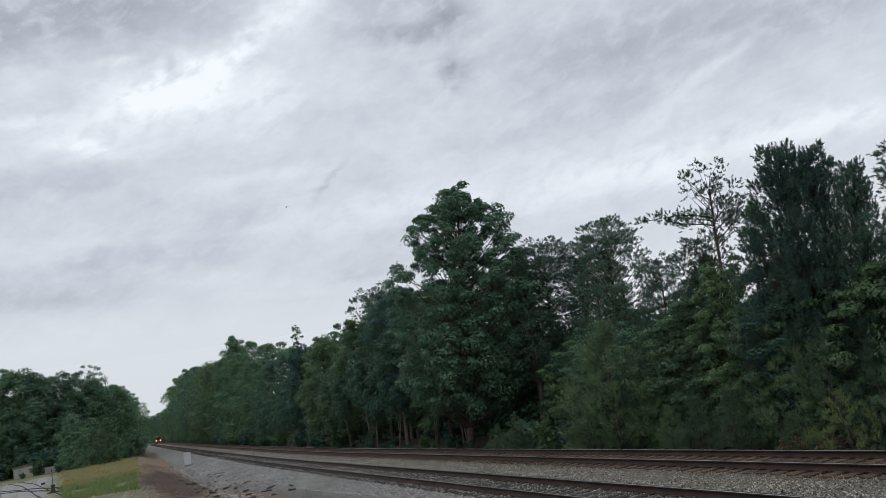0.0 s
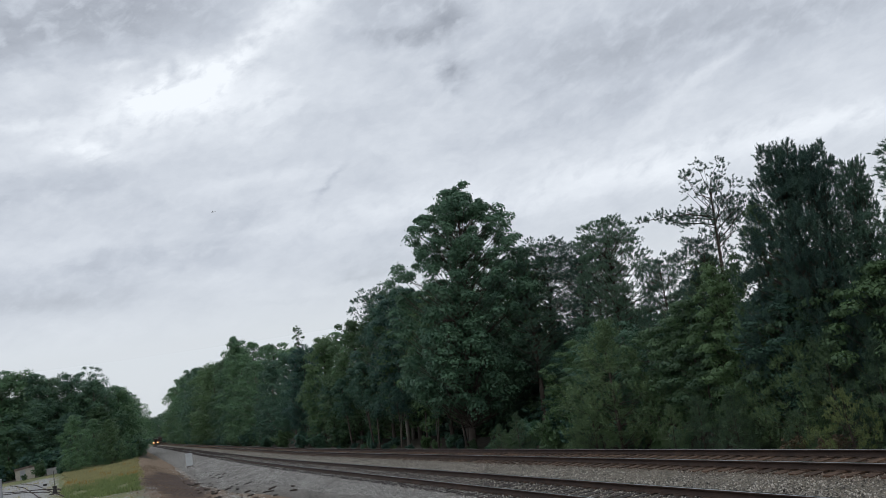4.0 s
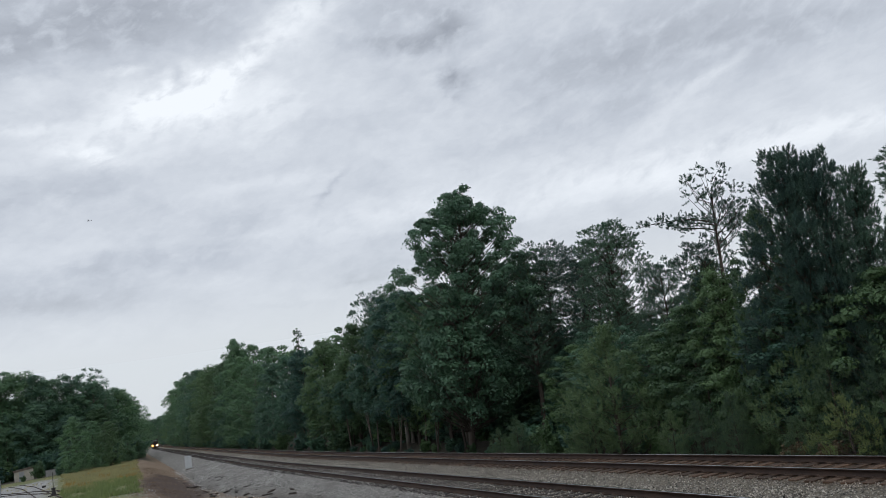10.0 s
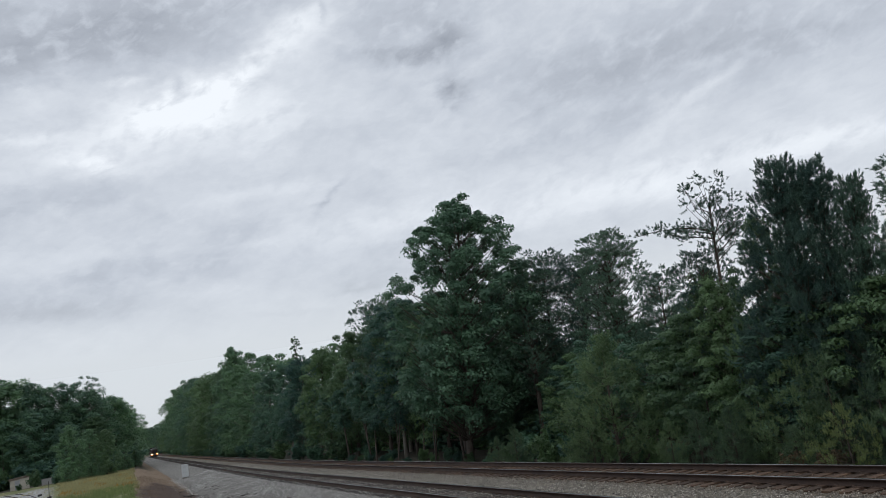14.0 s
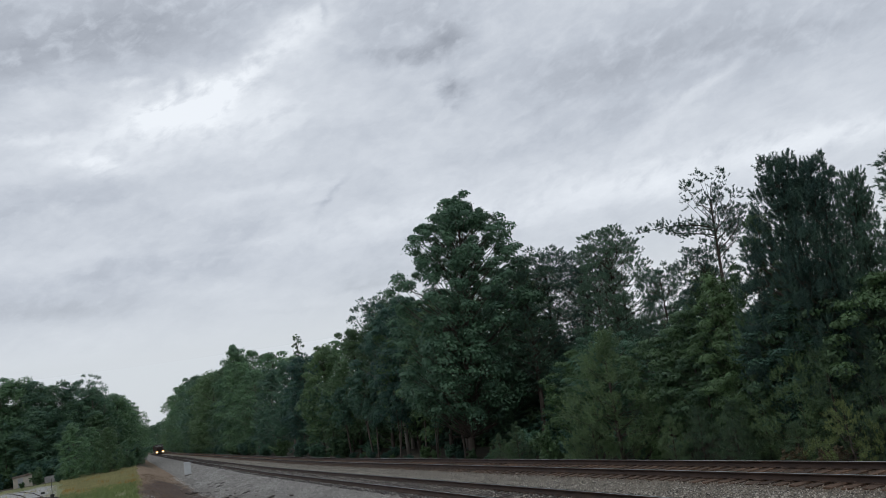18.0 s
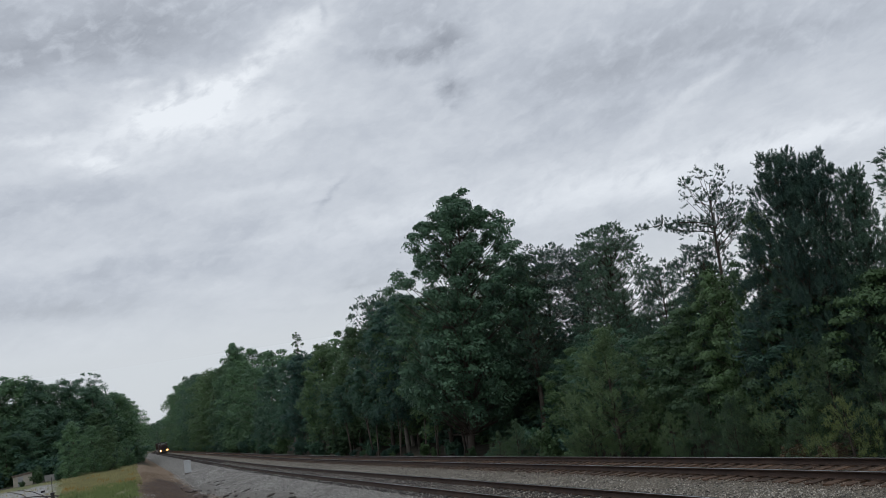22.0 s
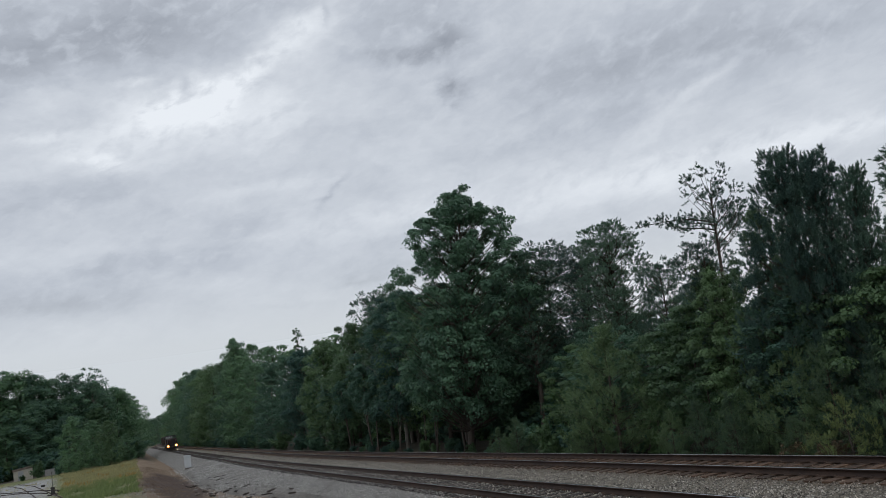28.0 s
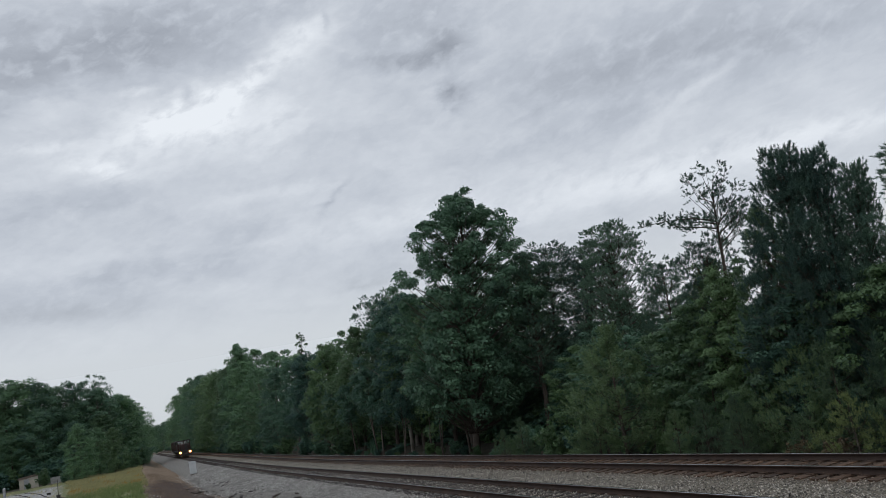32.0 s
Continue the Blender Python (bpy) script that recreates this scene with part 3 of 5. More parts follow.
def railway_track(offset, mat, label, seed):
    root = new("railway_track")
    tagged(root, label, "railway track", "main line tracks", "structure")
    rails(root, line_points(offset, -60, 405, 3.0) + line_points(offset, 408, 700, 4.0))
    rng = random.Random(seed)
    meshes = [tie_mesh("tie", mat, seed * 10 + k) for k in range(6)]
    spots = []
    s = 4.0
    while len(spots) < 299:
        spots.append(s)
        s += 0.495 + rng.uniform(-0.03, 0.03)
    for s in spots[:298]:
        child("tie", rng.choice(meshes), root, m=pose(offset + rng.uniform(-0.05, 0.05), s, grade(s) - 0.175 + rng.uniform(-0.012, 0.004), 0, 0, rng.uniform(-1.2, 1.2)))
    v, f = plate_arrays([(offset, s, grade(s) - 0.178, 0) for s in spots if s < 95])
    tagged(child("tie_plates", build("tie_plates", v, f, PLATE), root, "rusty tie plates, spikes and rail anchors"), kind="stuff")
    v, f = [], []
    for s in [*np.arange(-60, 4.0, 0.5), *np.arange(spots[297] + 0.5, 640, 0.5)]:
        k, cx, cz = len(v), offset + bend(s), grade(s) - 0.18
        v += [(cx + sx * 1.3, s + sy * 0.115, cz + sz) for sz in (-0.1, 0) for sx, sy in ((-1, -1), (1, -1), (1, 1), (-1, 1))]
        f += [(k + 4, k + 5, k + 6, k + 7), (k, k + 1, k + 5, k + 4), (k + 1, k + 2, k + 6, k + 5), (k + 2, k + 3, k + 7, k + 6), (k + 3, k, k + 4, k + 7)]
    tagged(child("distant_ties", build("distant_ties", v, f, mat), root), kind="stuff")
    return root


# ---- plants ----
def blades(rng, centre, way, length, width, face=None):
    """Thin blades: one spike for each centre, along its way."""
    n = len(centre)
    way = way / np.linalg.norm(way, axis=1, keepdims=True)
    any_way = rng.normal(size=(n, 3)) if face is None else face
    side = np.cross(way, any_way)
    side /= np.linalg.norm(side, axis=1, keepdims=True) + 1e-9
    length, width = length[:, None], width[:, None]
    a, b = centre - way * length * 0.5, centre + way * length * 0.5
    v = np.stack([a + side * width * 0.5, b, a - side * width * 0.5], 1).reshape(-1, 3)
    return v, np.arange(n * 3).reshape(n, 3)


def leaf_faces(rng, centre, face, length, width, kite=False):
    """Broad leaves: a kite or a wedge for each centre, its face turned roughly outwards."""
    n = len(centre)
    face = face / np.linalg.norm(face, axis=1, keepdims=True)
    way = rng.normal(size=(n, 3))
    way -= face * (way * face).sum(axis=1, keepdims=True)
    way /= np.linalg.norm(way, axis=1, keepdims=True)
    side = np.cross(face, way)
    length, width = length[:, None], width[:, None]
    if not kite:
        foot, tip = centre - way * length * 0.4, centre + way * length * 0.6
        v = np.stack([foot + side * width * 0.6, tip, foot - side * width * 0.6], 1).reshape(-1, 3)
        return v, np.arange(n * 3).reshape(n, 3)
    m = centre - way * length * 0.05
    v = np.stack([centre - way * length * 0.5, m + side * width * 0.5, centre + way * length * 0.5, m - side * width * 0.5], 1).reshape(-1, 3)
    return v, np.arange(n * 4).reshape(n, 4)


def tubes(lines, sides=6):
    """Tapered tubes: lines of (points, radius at the foot, radius at the tip)."""
    v, f = [], []
    for pts, r1, r2 in lines:
        pts = np.asarray(pts, float)
        way = np.gradient(pts, axis=0)
        way /= np.linalg.norm(way, axis=1, keepdims=True)
        ref = np.array((0.31, 0.95, 0.05))
        a = np.cross(way, ref)
        a /= np.linalg.norm(a, axis=1, keepdims=True)
        b = np.cross(way, a)
        r = np.linspace(r1, r2, len(pts))
        k = sum(len(q) for q in v)
        ang = np.arange(sides) * math.tau / sides
        v.append((pts[:, None] + r[:, None, None] * (a[:, None] * np.cos(ang)[None, :, None] + b[:, None] * np.sin(ang)[None, :, None])).reshape(-1, 3))
        for i in range(len(pts) - 1):
            for j in range(sides):
                j2 = (j + 1) % sides
                f.append((k + i * sides + j, k + (i + 1) * sides + j, k + (i + 1) * sides + j2, k + i * sides + j2))
    return np.concatenate(v), f


def curve_line(rng, foot, way, length, lift, steps=5, wobble=0.06):
    pts, p, d = [np.array(foot, float)], np.array(foot, float), np.array(way, float)
    for _ in range(steps):
        d = d / np.linalg.norm(d) + np.array((0, 0, lift / steps)) + rng.normal(0, wobble, 3)
        p = p + d / np.linalg.norm(d) * length / steps
        pts.append(p)
    return np.array(pts)


def along(line, t):
    k = t * (len(line) - 1)
    i = min(int(k), len(line) - 2)
    return line[i] + (line[i + 1] - line[i]) * (k - i)


def plant(name, label, category, group, trunk, limbs, crown, trunk_mat, leaf_mat):
    """A tree out of its arrays: a root with a trunk, branches and a crown."""
    root = new(name)
    tagged(root, label, category, group)
    top = crown[0][:, 2].max()
    high = crown[0][crown[0][:, 2] > 0.9 * top].mean(axis=0)

    def upright(v):
        """Stands the tree straight over its foot and makes it one unit high."""
        v = np.array(v)
        v[:, :2] -= v[:, 2:3] * high[None, :2] / high[2]
        return v / top

    crown = (upright(crown[0]), crown[1])
    if trunk:
        v, f = tubes([(upright(q), a, b) for q, a, b in trunk], 9)
        child("trunk", build("trunk", v, f, trunk_mat, True), root)
    if limbs:
        v, f = tubes([(upright(q), a, b) for q, a, b in limbs], 3)
        child("branchwork", build("branchwork", v, f, trunk_mat, True), root)
    child("crown", build("crown", *crown, leaf_mat), root)
    return root


def skeleton(rng, bare, envelope, spread, clumps, puff, stems=1, gaps=0.0, open_top=0.0, rise=0.55, lean=0.05, uneven=1.0, arms=()):
    """Trunks, limbs and the clumps at the limbs' ends, which fill an envelope of the given radii from the lowest limb to the top of a tree one unit high."""
    lines = []
    for stem in range(stems):
        off = rng.normal(0, lean if stems == 1 else 0.14, 2)
        lines.append(curve_line(rng, (0, 0, -0.02), (off[0], off[1], 1), 0.92, 0.15, 8, 0.5 * lean))
    trunk = [(line, 0.014 if stems == 1 else 0.009, 0.002) for line in lines]
    steps = np.linspace(0, 1, len(envelope))
    fine = np.linspace(0, 1, 200)
    weight = np.cumsum(np.interp(fine, steps, envelope) + 0.08 + 0.9 * (fine > 0.85) * envelope[-1])
    weight /= weight[-1]
    lobes = rng.uniform(0, math.tau, 4)
    limbs, cc = [], []
    for i in range(clumps):
        u = float(np.interp((i + rng.random()) / clumps, weight, fine))
        a = i * 2.399 + rng.uniform(-0.5, 0.5)
        size = rng.uniform(*puff) * (1.0 - 0.35 * u)
        # the outline is lobed, not round
        lobe = 1.0 + uneven * (0.13 * math.sin(2 * a + lobes[0] + 5 * u) + 0.10 * math.sin(3 * a + lobes[1] - 9 * u) + 0.09 * math.sin(17 * u + lobes[2]))
        reach = spread * np.interp(u, steps, envelope) * lobe
        inner = rng.random() < 0.30
        r = max(0.0, reach * (rng.uniform(0.2, 0.65) if inner else rng.uniform(0.80, 1.06)) - 0.6 * size)
        h = bare + (1.0 - bare) * u - (0.7 * size if u > 0.85 else 0.0)
        line = lines[i % stems]
        core = along(line, min(0.99, max(0.0, h / 0.94)))
        q = np.array((core[0] + r * math.cos(a), core[1] + r * math.sin(a), h + rng.normal(0, 0.012)))
        if rng.random() < gaps + open_top * (0.35 < u < 0.8) * (not inner):
            continue
        foot = along(line, min(0.97, max(0.75 * bare, 0.04, (h - rise * rng.uniform(0.4, 1.5) * r - 0.02) / 0.94)))
        bow = (foot + q) / 2 + np.array((0, 0, -0.08 * r)) + rng.normal(0, 0.006 + 0.05 * r, 3)
        limbs.append((np.array([foot, bow, q]), 0.0009 + 0.008 * r, 0.0006))
        cc.append((*q, size))
    for a, h, wide, up, bend_up in arms:
        limb = curve_line(rng, along(lines[0], h), (math.cos(a), math.sin(a), up), wide, bend_up, 6, 0.07)
        limbs.append((limb, 0.0030, 0.0008))
        for k in range(6):
            q = along(limb, 0.45 + 0.11 * k) + rng.normal(0, 0.006, 3)
            cc.append((*q, rng.uniform(*puff) * (1.0 - 0.07 * k)))
    return trunk, limbs, np.array(cc)


def broadleaf(seed, bare=0.25, envelope=(0.6, 1, 0.9, 0.6, 0.25), spread=0.26, clumps=90, leaves=180, leaf=0.0135, puff=(0.045, 0.085), label="", mat=None, bark=None, stems=1, gaps=0.0, kite=False, open_top=0.0, flat=0.8, uneven=1.0, lean=0.05):
    """A broadleaf tree one unit high, leafy in rounded clumps."""
    rng = np.random.default_rng(seed)
    trunk, limbs, cc = skeleton(rng, bare, envelope, spread, clumps, puff, stems, gaps, open_top, 0.55, lean, uneven)
    n = len(cc) * leaves
    src = np.repeat(cc, leaves, axis=0)
    d = rng.normal(size=(n, 3))
    d /= np.linalg.norm(d, axis=1, keepdims=True)
    d[:, 2] = np.where(rng.random(n) < 0.55, np.abs(d[:, 2]), d[:, 2])
    shape = np.repeat(rng.uniform(0.75, 1.25, (len(cc), 3)) * np.array((1, 1, flat)), leaves, axis=0)
    ragged = rng.uniform(0.3, 1.0, (n, 1)) ** 0.42 + (rng.random((n, 1)) < 0.15) * rng.uniform(0.0, 0.4, (n, 1))
    centre = src[:, :3] + d * ragged * shape * src[:, 3:]
    face = rng.normal(size=(n, 3)) * 0.30 + d * 1.0 + np.array((0, 0, 0.40))
    size = leaf * rng.uniform(0.6, 1.25, n)
    crown = leaf_faces(rng, centre, face, size, size * rng.uniform(0.6, 0.95, n), kite)
    return plant("broadleaf_tree", label, "tree", "trees along the line", trunk, limbs, crown, bark or BARK, mat or LEAF_OAK)


def pine(seed, bare=0.35, envelope=(0.5, 1.0, 1.0, 0.8, 0.4), spread=0.22, clumps=110, puff=(0.03, 0.05), shoots=12, needles=26, needle=0.015, candle=0.016, flat=0.7, upward=0.5, gaps=0.0, label="", mat=None, arms=(), rise=0.35, open_top=0.0, broad=0.18, kind=("pine_tree", "tree", "trees along the line")):
    """A pine one unit high: limbs that end in pads of round needle tufts."""
    rng = np.random.default_rng(seed)
    trunk, limbs, cc = skeleton(rng, bare, envelope, spread, clumps, puff, 1, gaps, open_top, rise, 0.02, 1.0, arms)
    src = np.repeat(cc, shoots, axis=0)
    n = len(src)
    d = rng.normal(size=(n, 3))
    d /= np.linalg.norm(d, axis=1, keepdims=True)
    d[:, 2] = np.where(rng.random(n) < 0.65, np.abs(d[:, 2]), d[:, 2])
    feet = src[:, :3] + d * src[:, 3:] * rng.uniform(0.35, 1.0, (n, 1)) * np.array((1.1, 1.1, flat))
    out = src[:, :3] * np.array((1, 1, 0))
    out /= np.linalg.norm(out, axis=1, keepdims=True) + 1e-6
    axis = d * 0.7 + out * 0.35 + np.array((0, 0, upward)) + rng.normal(0, 0.2, (n, 3))
    axis /= np.linalg.norm(axis, axis=1, keepdims=True)
    # twigs carry the tufts
    for i in rng.choice(n, n // 5, replace=False):
        limbs.append((np.array([src[i, :3], (src[i, :3] + feet[i]) / 2, feet[i]]), 0.0007, 0.0004))
    m = n * needles
    long = np.repeat(candle * rng.uniform(0.6, 1.3, n), needles)
    axis = np.repeat(axis, needles, axis=0)
    k = rng.random(m)
    ray = rng.normal(size=(m, 3))
    ray -= axis * (ray * axis).sum(axis=1, keepdims=True)
    ray /= np.linalg.norm(ray, axis=1, keepdims=True)
    way = axis * (0.15 + 0.95 * k[:, None]) + ray * rng.uniform(0.55, 1.1, (m, 1))
    way /= np.linalg.norm(way, axis=1, keepdims=True)
    size = needle * rng.uniform(0.75, 1.15, m)
    foot = np.repeat(feet, needles, axis=0) + axis * (long * k)[:, None]
    crown = blades(rng, foot + way * size[:, None] * 0.45, way, size, size * broad)
    return plant(kind[0], label, kind[1], kind[2], trunk, limbs, crown, BARK, mat or NEEDLE)


def young_pine(seed, label="", wide=0.3, mat=None):
    """A bushy pine one unit high with upright needled plumes down to the ground."""
    return pine(seed, 0.04, (0.85, 1.0, 0.95, 0.78, 0.56, 0.32, 0.12), wide, 92, (0.050, 0.080), 14, 26, 0.021, 0.056, 0.9, 2.0, 0.05, label, mat or NEEDLE_YOUNG, kind=("young_pine", "young pine", "bushy pines beside the track"))


def shrub(seed, label="", mat=None):
    """A leafy bush one unit high and about as wide."""
    rng = np.random.default_rng(seed)
    limbs, cc = [], []
    for i in range(16):
        a, out = i * 2.399, rng.uniform(0.15, 0.75)
        limb = curve_line(rng, (0, 0, -0.03), (math.cos(a) * out, math.sin(a) * out, 1), rng.uniform(0.55, 0.95), -0.1, 5, 0.08)
        limbs.append((limb, 0.014, 0.003))
        for t in (0.3, 0.45, 0.6, 0.75, 0.9, 1.0):
            cc.append((*(along(limb, t) + rng.normal(0, 0.06, 3)), rng.uniform(0.09, 0.16)))
    cc = np.array(cc)
    leaves = 24
    n = len(cc) * leaves
    src = np.repeat(cc, leaves, axis=0)
    d = rng.normal(size=(n, 3))
    d *= rng.uniform(0.3, 1, (n, 1)) / np.linalg.norm(d, axis=1, keepdims=True)
    size = 0.092 * rng.uniform(0.6, 1.3, n)
    centre = src[:, :3] + d * src[:, 3:]
    centre[:, 2] = np.maximum(centre[:, 2], 0.02)
    crown = leaf_faces(rng, centre, rng.normal(size=(n, 3)) * 0.45 + d + np.array((0, 0, 0.5)), size, size * 0.7)
    return plant("shrub", label, "shrub", "undergrowth", [], limbs, crown, BARK, mat or LEAF_OAK)


USED = set()


def stand(proto, x, y, high, turn=0.0, wide=1.0, label="", tilt=0.0):
    """Plant a tree of that height on the ground, tilted sideways by so many degrees: the first is the model itself, the rest are copies."""
    a = math.atan2(x, y)
    lean = Matrix.Rotation(radians(tilt), 4, (math.sin(a), math.cos(a), 0))
    m = Matrix.Translation((x, y, land(x, y))) @ lean @ pose(0, 0, 0, 0, 0, turn) @ Matrix.Diagonal((high * wide, high * wide, high, 1))
    if proto.name in USED:
        ob = copy_thing(proto, m @ Matrix.Diagonal((1 / proto.scale[0], 1 / proto.scale[1], 1 / proto.scale[2], 1)))
    else:
        USED.add(proto.name)
        proto.matrix_basis = m
        ob = proto
    if label:
        ob["label"] = label
    return ob


# ---- build: the setting ----
clouds = cloud_sheet()
ground()
trackbed()
railway_track(NEAR, TIE_DARK, "main track with dark tarred ties and rusty rails", 3)
railway_track(FAR, TIE_WOOD, "main track with weathered brown ties and rusty rails", 8)
loose_stones()

# ---- build: the woods beside the far track ----
rng = random.Random(12)
tulip = broadleaf(5, 0.14, (0.7, 0.94, 1.02, 1.06, 1.08, 1.02, 0.86, 0.64, 0.18), 0.25, 520, 165, 0.0105, (0.028, 0.050), "tall tulip tree with dense dark green leaves", LEAF_TULIP, gaps=0.03, open_top=0.14, kite=True, uneven=0.55, lean=0.02)
SHAPES = (((0.6, 1, 0.95, 0.75, 0.35), 0.25, 1, BARK), ((0.8, 1, 0.9, 0.7, 0.4), 0.23, 2, BARK_PALE), ((0.5, 0.9, 1, 0.85, 0.45), 0.26, 1, BARK_PALE), ((0.9, 1, 0.9, 0.7, 0.35), 0.28, 1, BARK))
oaks = [broadleaf(20 + k, 0.20, pr, sp, 96, 180, 0.0135, (0.05, 0.09), "green broadleaf tree at the edge of the woods", stems=st, bark=bk) for k, (pr, sp, st, bk) in enumerate(SHAPES)]
fresh = [broadleaf(40 + k, 0.12, (0.7, 1, 0.95, 0.75, 0.4), 0.26, 96, 180, 0.0138, (0.045, 0.085), "bright green young broadleaf tree", LEAF_BRIGHT) for k in range(2)]
full = [broadleaf(50 + k, 0.02, (0.8, 1, 0.97, 0.85, 0.6, 0.25), 0.30, 110, 160, 0.017, (0.06, 0.10), "dense rounded green tree leafy to the ground", m) for k, m in enumerate((LEAF_HAZED, LEAF_BRIGHT))]
fine_oaks = [broadleaf(30 + k, 0.06, pr, sp, 78, 190, 0.0145, (0.065, 0.115), "green broadleaf tree at the front of the distant woods", LEAF_HAZED, bark=bk) for k, (pr, sp, st, bk) in enumerate(SHAPES)]
far_oaks = [broadleaf(130 + k, 0.06, pr, sp, 56, 72, 0.025, (0.065, 0.12), "green broadleaf tree in the distant woods", LEAF_HAZED, bark=bk) for k, (pr, sp, st, bk) in enumerate(SHAPES)]
far_fresh = [broadleaf(36, 0.06, (0.8, 1, 0.9, 0.7, 0.4), 0.27, 78, 190, 0.0145, (0.065, 0.115), "bright green broadleaf tree in the distant woods", LEAF_BRIGHT)]
pines = [pine(60 + k, 0.30, (0.6, 0.9, 1.0, 1.0, 0.97, 0.93, 0.82, 0.45), 0.20, 170, (0.036, 0.058), 18, 25, 0.0105, 0.012, 0.75, label="dark green loblolly pine with open crown", gaps=0.09) for k in range(3)]
dome_pine = pine(63, 0.28, (0.6, 0.8, 0.92, 0.96, 0.96, 0.95, 0.94, 0.92, 0.86, 0.70, 0.30), 0.205, 290, (0.040, 0.062), 18, 26, 0.0105, 0.012, 0.75, label="round-topped dark green pine", gaps=0.10, open_top=0.16, arms=((-0.75, 0.62, 0.30, 0.25, 0.2), (-0.85, 0.55, 0.30, 0.1, 0.3)))
far_pines = [pine(66 + k, 0.3, clumps=60, shoots=10, needles=10, needle=0.024, candle=0.02, label="dark green pine in the distant woods") for k in range(2)]
big_pine = pine(70, 0.06, (0.9, 1.0, 0.97, 0.90, 0.76, 0.56, 0.26), 0.25, 350, (0.040, 0.066), 15, 42, 0.0125, 0.021, 0.9, 0.8, broad=0.17, label="broad dense dark green pine")
thin_pine = pine(74, 0.74, (0.6, 1.0, 1.0, 0.9, 0.6), 0.12, 34, (0.028, 0.042), 13, 60, 0.0078, 0.010, 0.9, 0.4, 0.05, "thin half-bare pine with sparse needles", rise=0.5, broad=0.11, arms=((2.35, 0.89, 0.27, 0.45, -0.6), (2.6, 0.86, 0.17, 0.3, -0.2), (2.0, 0.88, 0.14, 0.4, 0.1), (-0.7, 0.80, 0.13, 0.6, 0.5), (-0.8, 0.84, 0.13, 0.7, 0.5), (-0.6, 0.88, 0.13, 0.7, 0.4)))
bushy = [young_pine(80 + k, "bushy young pine beside the track", w) for k, w in enumerate((0.34, 0.40, 0.44))]
bushes = [shrub(90 + k, "leafy green undergrowth bush", m) for k, m in enumerate((LEAF_OAK, LEAF_BRIGHT, LEAF_OAK))]

stand(tulip, 24.9, 55.5, 22.3, 40, 1.0, tilt=7)
# pines behind
stand(dome_pine, 32.0, 43.5, 15.4, 0, 1.0, tilt=4)
for k, (x, y, high) in enumerate(((32.3, 52.9, 16.4), (29.8, 52.1, 15.4), (32.1, 38.4, 11.3), (33.6, 49.7, 15.0), (36.5, 52, 14.6))):
    stand(pines[k % 3], x, y, high, 70 * k, 0.9 if k == 2 else 1.15, tilt=4)
for x, y, high in ((28.5, 93, 2.6), (31.0, 98, 3.2), (33.0, 103, 3.4), (30.0, 106, 3.0), (35.0, 97, 3.6), (27.2, 89, 1.6), (34, 112, 3.5), (30, 114, 3.2)):
    stand(bushes[int(y) % 3], x, y, high, 40 * x, 1.5)
stand(oaks[3], 28.3, 24.4, 8.6, 80, 1.1, tilt=4)
stand(fresh[1], 25.4, 26.6, 8.6, 10, 0.9, tilt=4)
stand(fresh[0], 25.9, 24.2, 11.0, 60, 0.55, "slim fresh green broadleaf tree against the dark pine", tilt=4)
stand(thin_pine, 25.6, 26.8, 13.6, 0, tilt=5)
stand(pines[2], 26.7, 28.6, 10.6, 120, 0.9, tilt=4)
stand(big_pine, 25.5, 22.4, 12.8, 20, 0.80, tilt=5)
stand(big_pine, 25.8, 20.8, 12.2, 250, 0.62, tilt=4)
stand(big_pine, 25.7, 19.1, 10.9, 150, 0.55, tilt=4)
stand(big_pine, 26.6, 17.6, 9.2, 60, 0.9, tilt=4)
stand(pines[1], 25.5, 15.6, 11.3, 33, 1.05, tilt=4)
stand(fresh[0], 28.2, 76.0, 16.6, 120, 1.0, tilt=3)
stand(oaks[2], 30.0, 83.0, 18.2, 30, 1.0, tilt=3)
stand(fresh[0], 27.6, 29.6, 9.6, 210, 0.9, tilt=4)
stand(oaks[0], 28.8, 25.0, 8.4, 210, 1.1, tilt=4)
# young pines in front
for k, (x, y, high) in enumerate(((23.2, 33.0, 7.2), (22.1, 33.7, 2.9), (22.3, 42.6, 2.7), (22.1, 27.5, 2.3), (22.5, 26.1, 2.7), (22.3, 23.9, 2.9), (23.3, 23.2, 3.8), (23.4, 21.3, 4.4), (23.6, 20.0, 4.6), (23.3, 17.9, 4.1), (21.7, 20.3, 1.7), (21.7, 23.2, 1.9), (23.9, 25.0, 3.2), (22.8, 16.0, 4.4), (22.6, 45.8, 2.0), (22.5, 35.4, 2.4))):
    stand(bushy[k % 3], x, y, high, 50 * k, 1.25 if k == 0 else 1.1, tilt=3)
stand(bushes[1], 21.9, 38.0, 2.3, 60, 0.8)
layered = [broadleaf(110 + k, 0.18, (0.7, 1, 0.95, 0.8, 0.5), 0.36, 60, 170, 0.020, (0.08, 0.15), "low tree with pale green leaves in flat layers", LEAF_BRIGHT, flat=0.42) for k in range(2)]
for k, (x, y, high) in enumerate(((24.7, 37.0, 5.4), (24.9, 31.0, 6.2), (24.4, 27.4, 5.0), (24.8, 25.2, 5.8), (25.0, 21.6, 6.4), (25.0, 18.0, 6.7), (25.6, 29.2, 7.2))):
    stand(layered[k % 2], x, y, high, 75 * k, 0.95, tilt=3)
slim = [broadleaf(120 + k, 0.46, (0.6, 1, 0.9, 0.5), 0.20, 40, 130, 0.02, (0.06, 0.09), "slender grey-stemmed tree under the taller trees", LEAF_OAK, BARK, stems=1 + k) for k in range(2)]
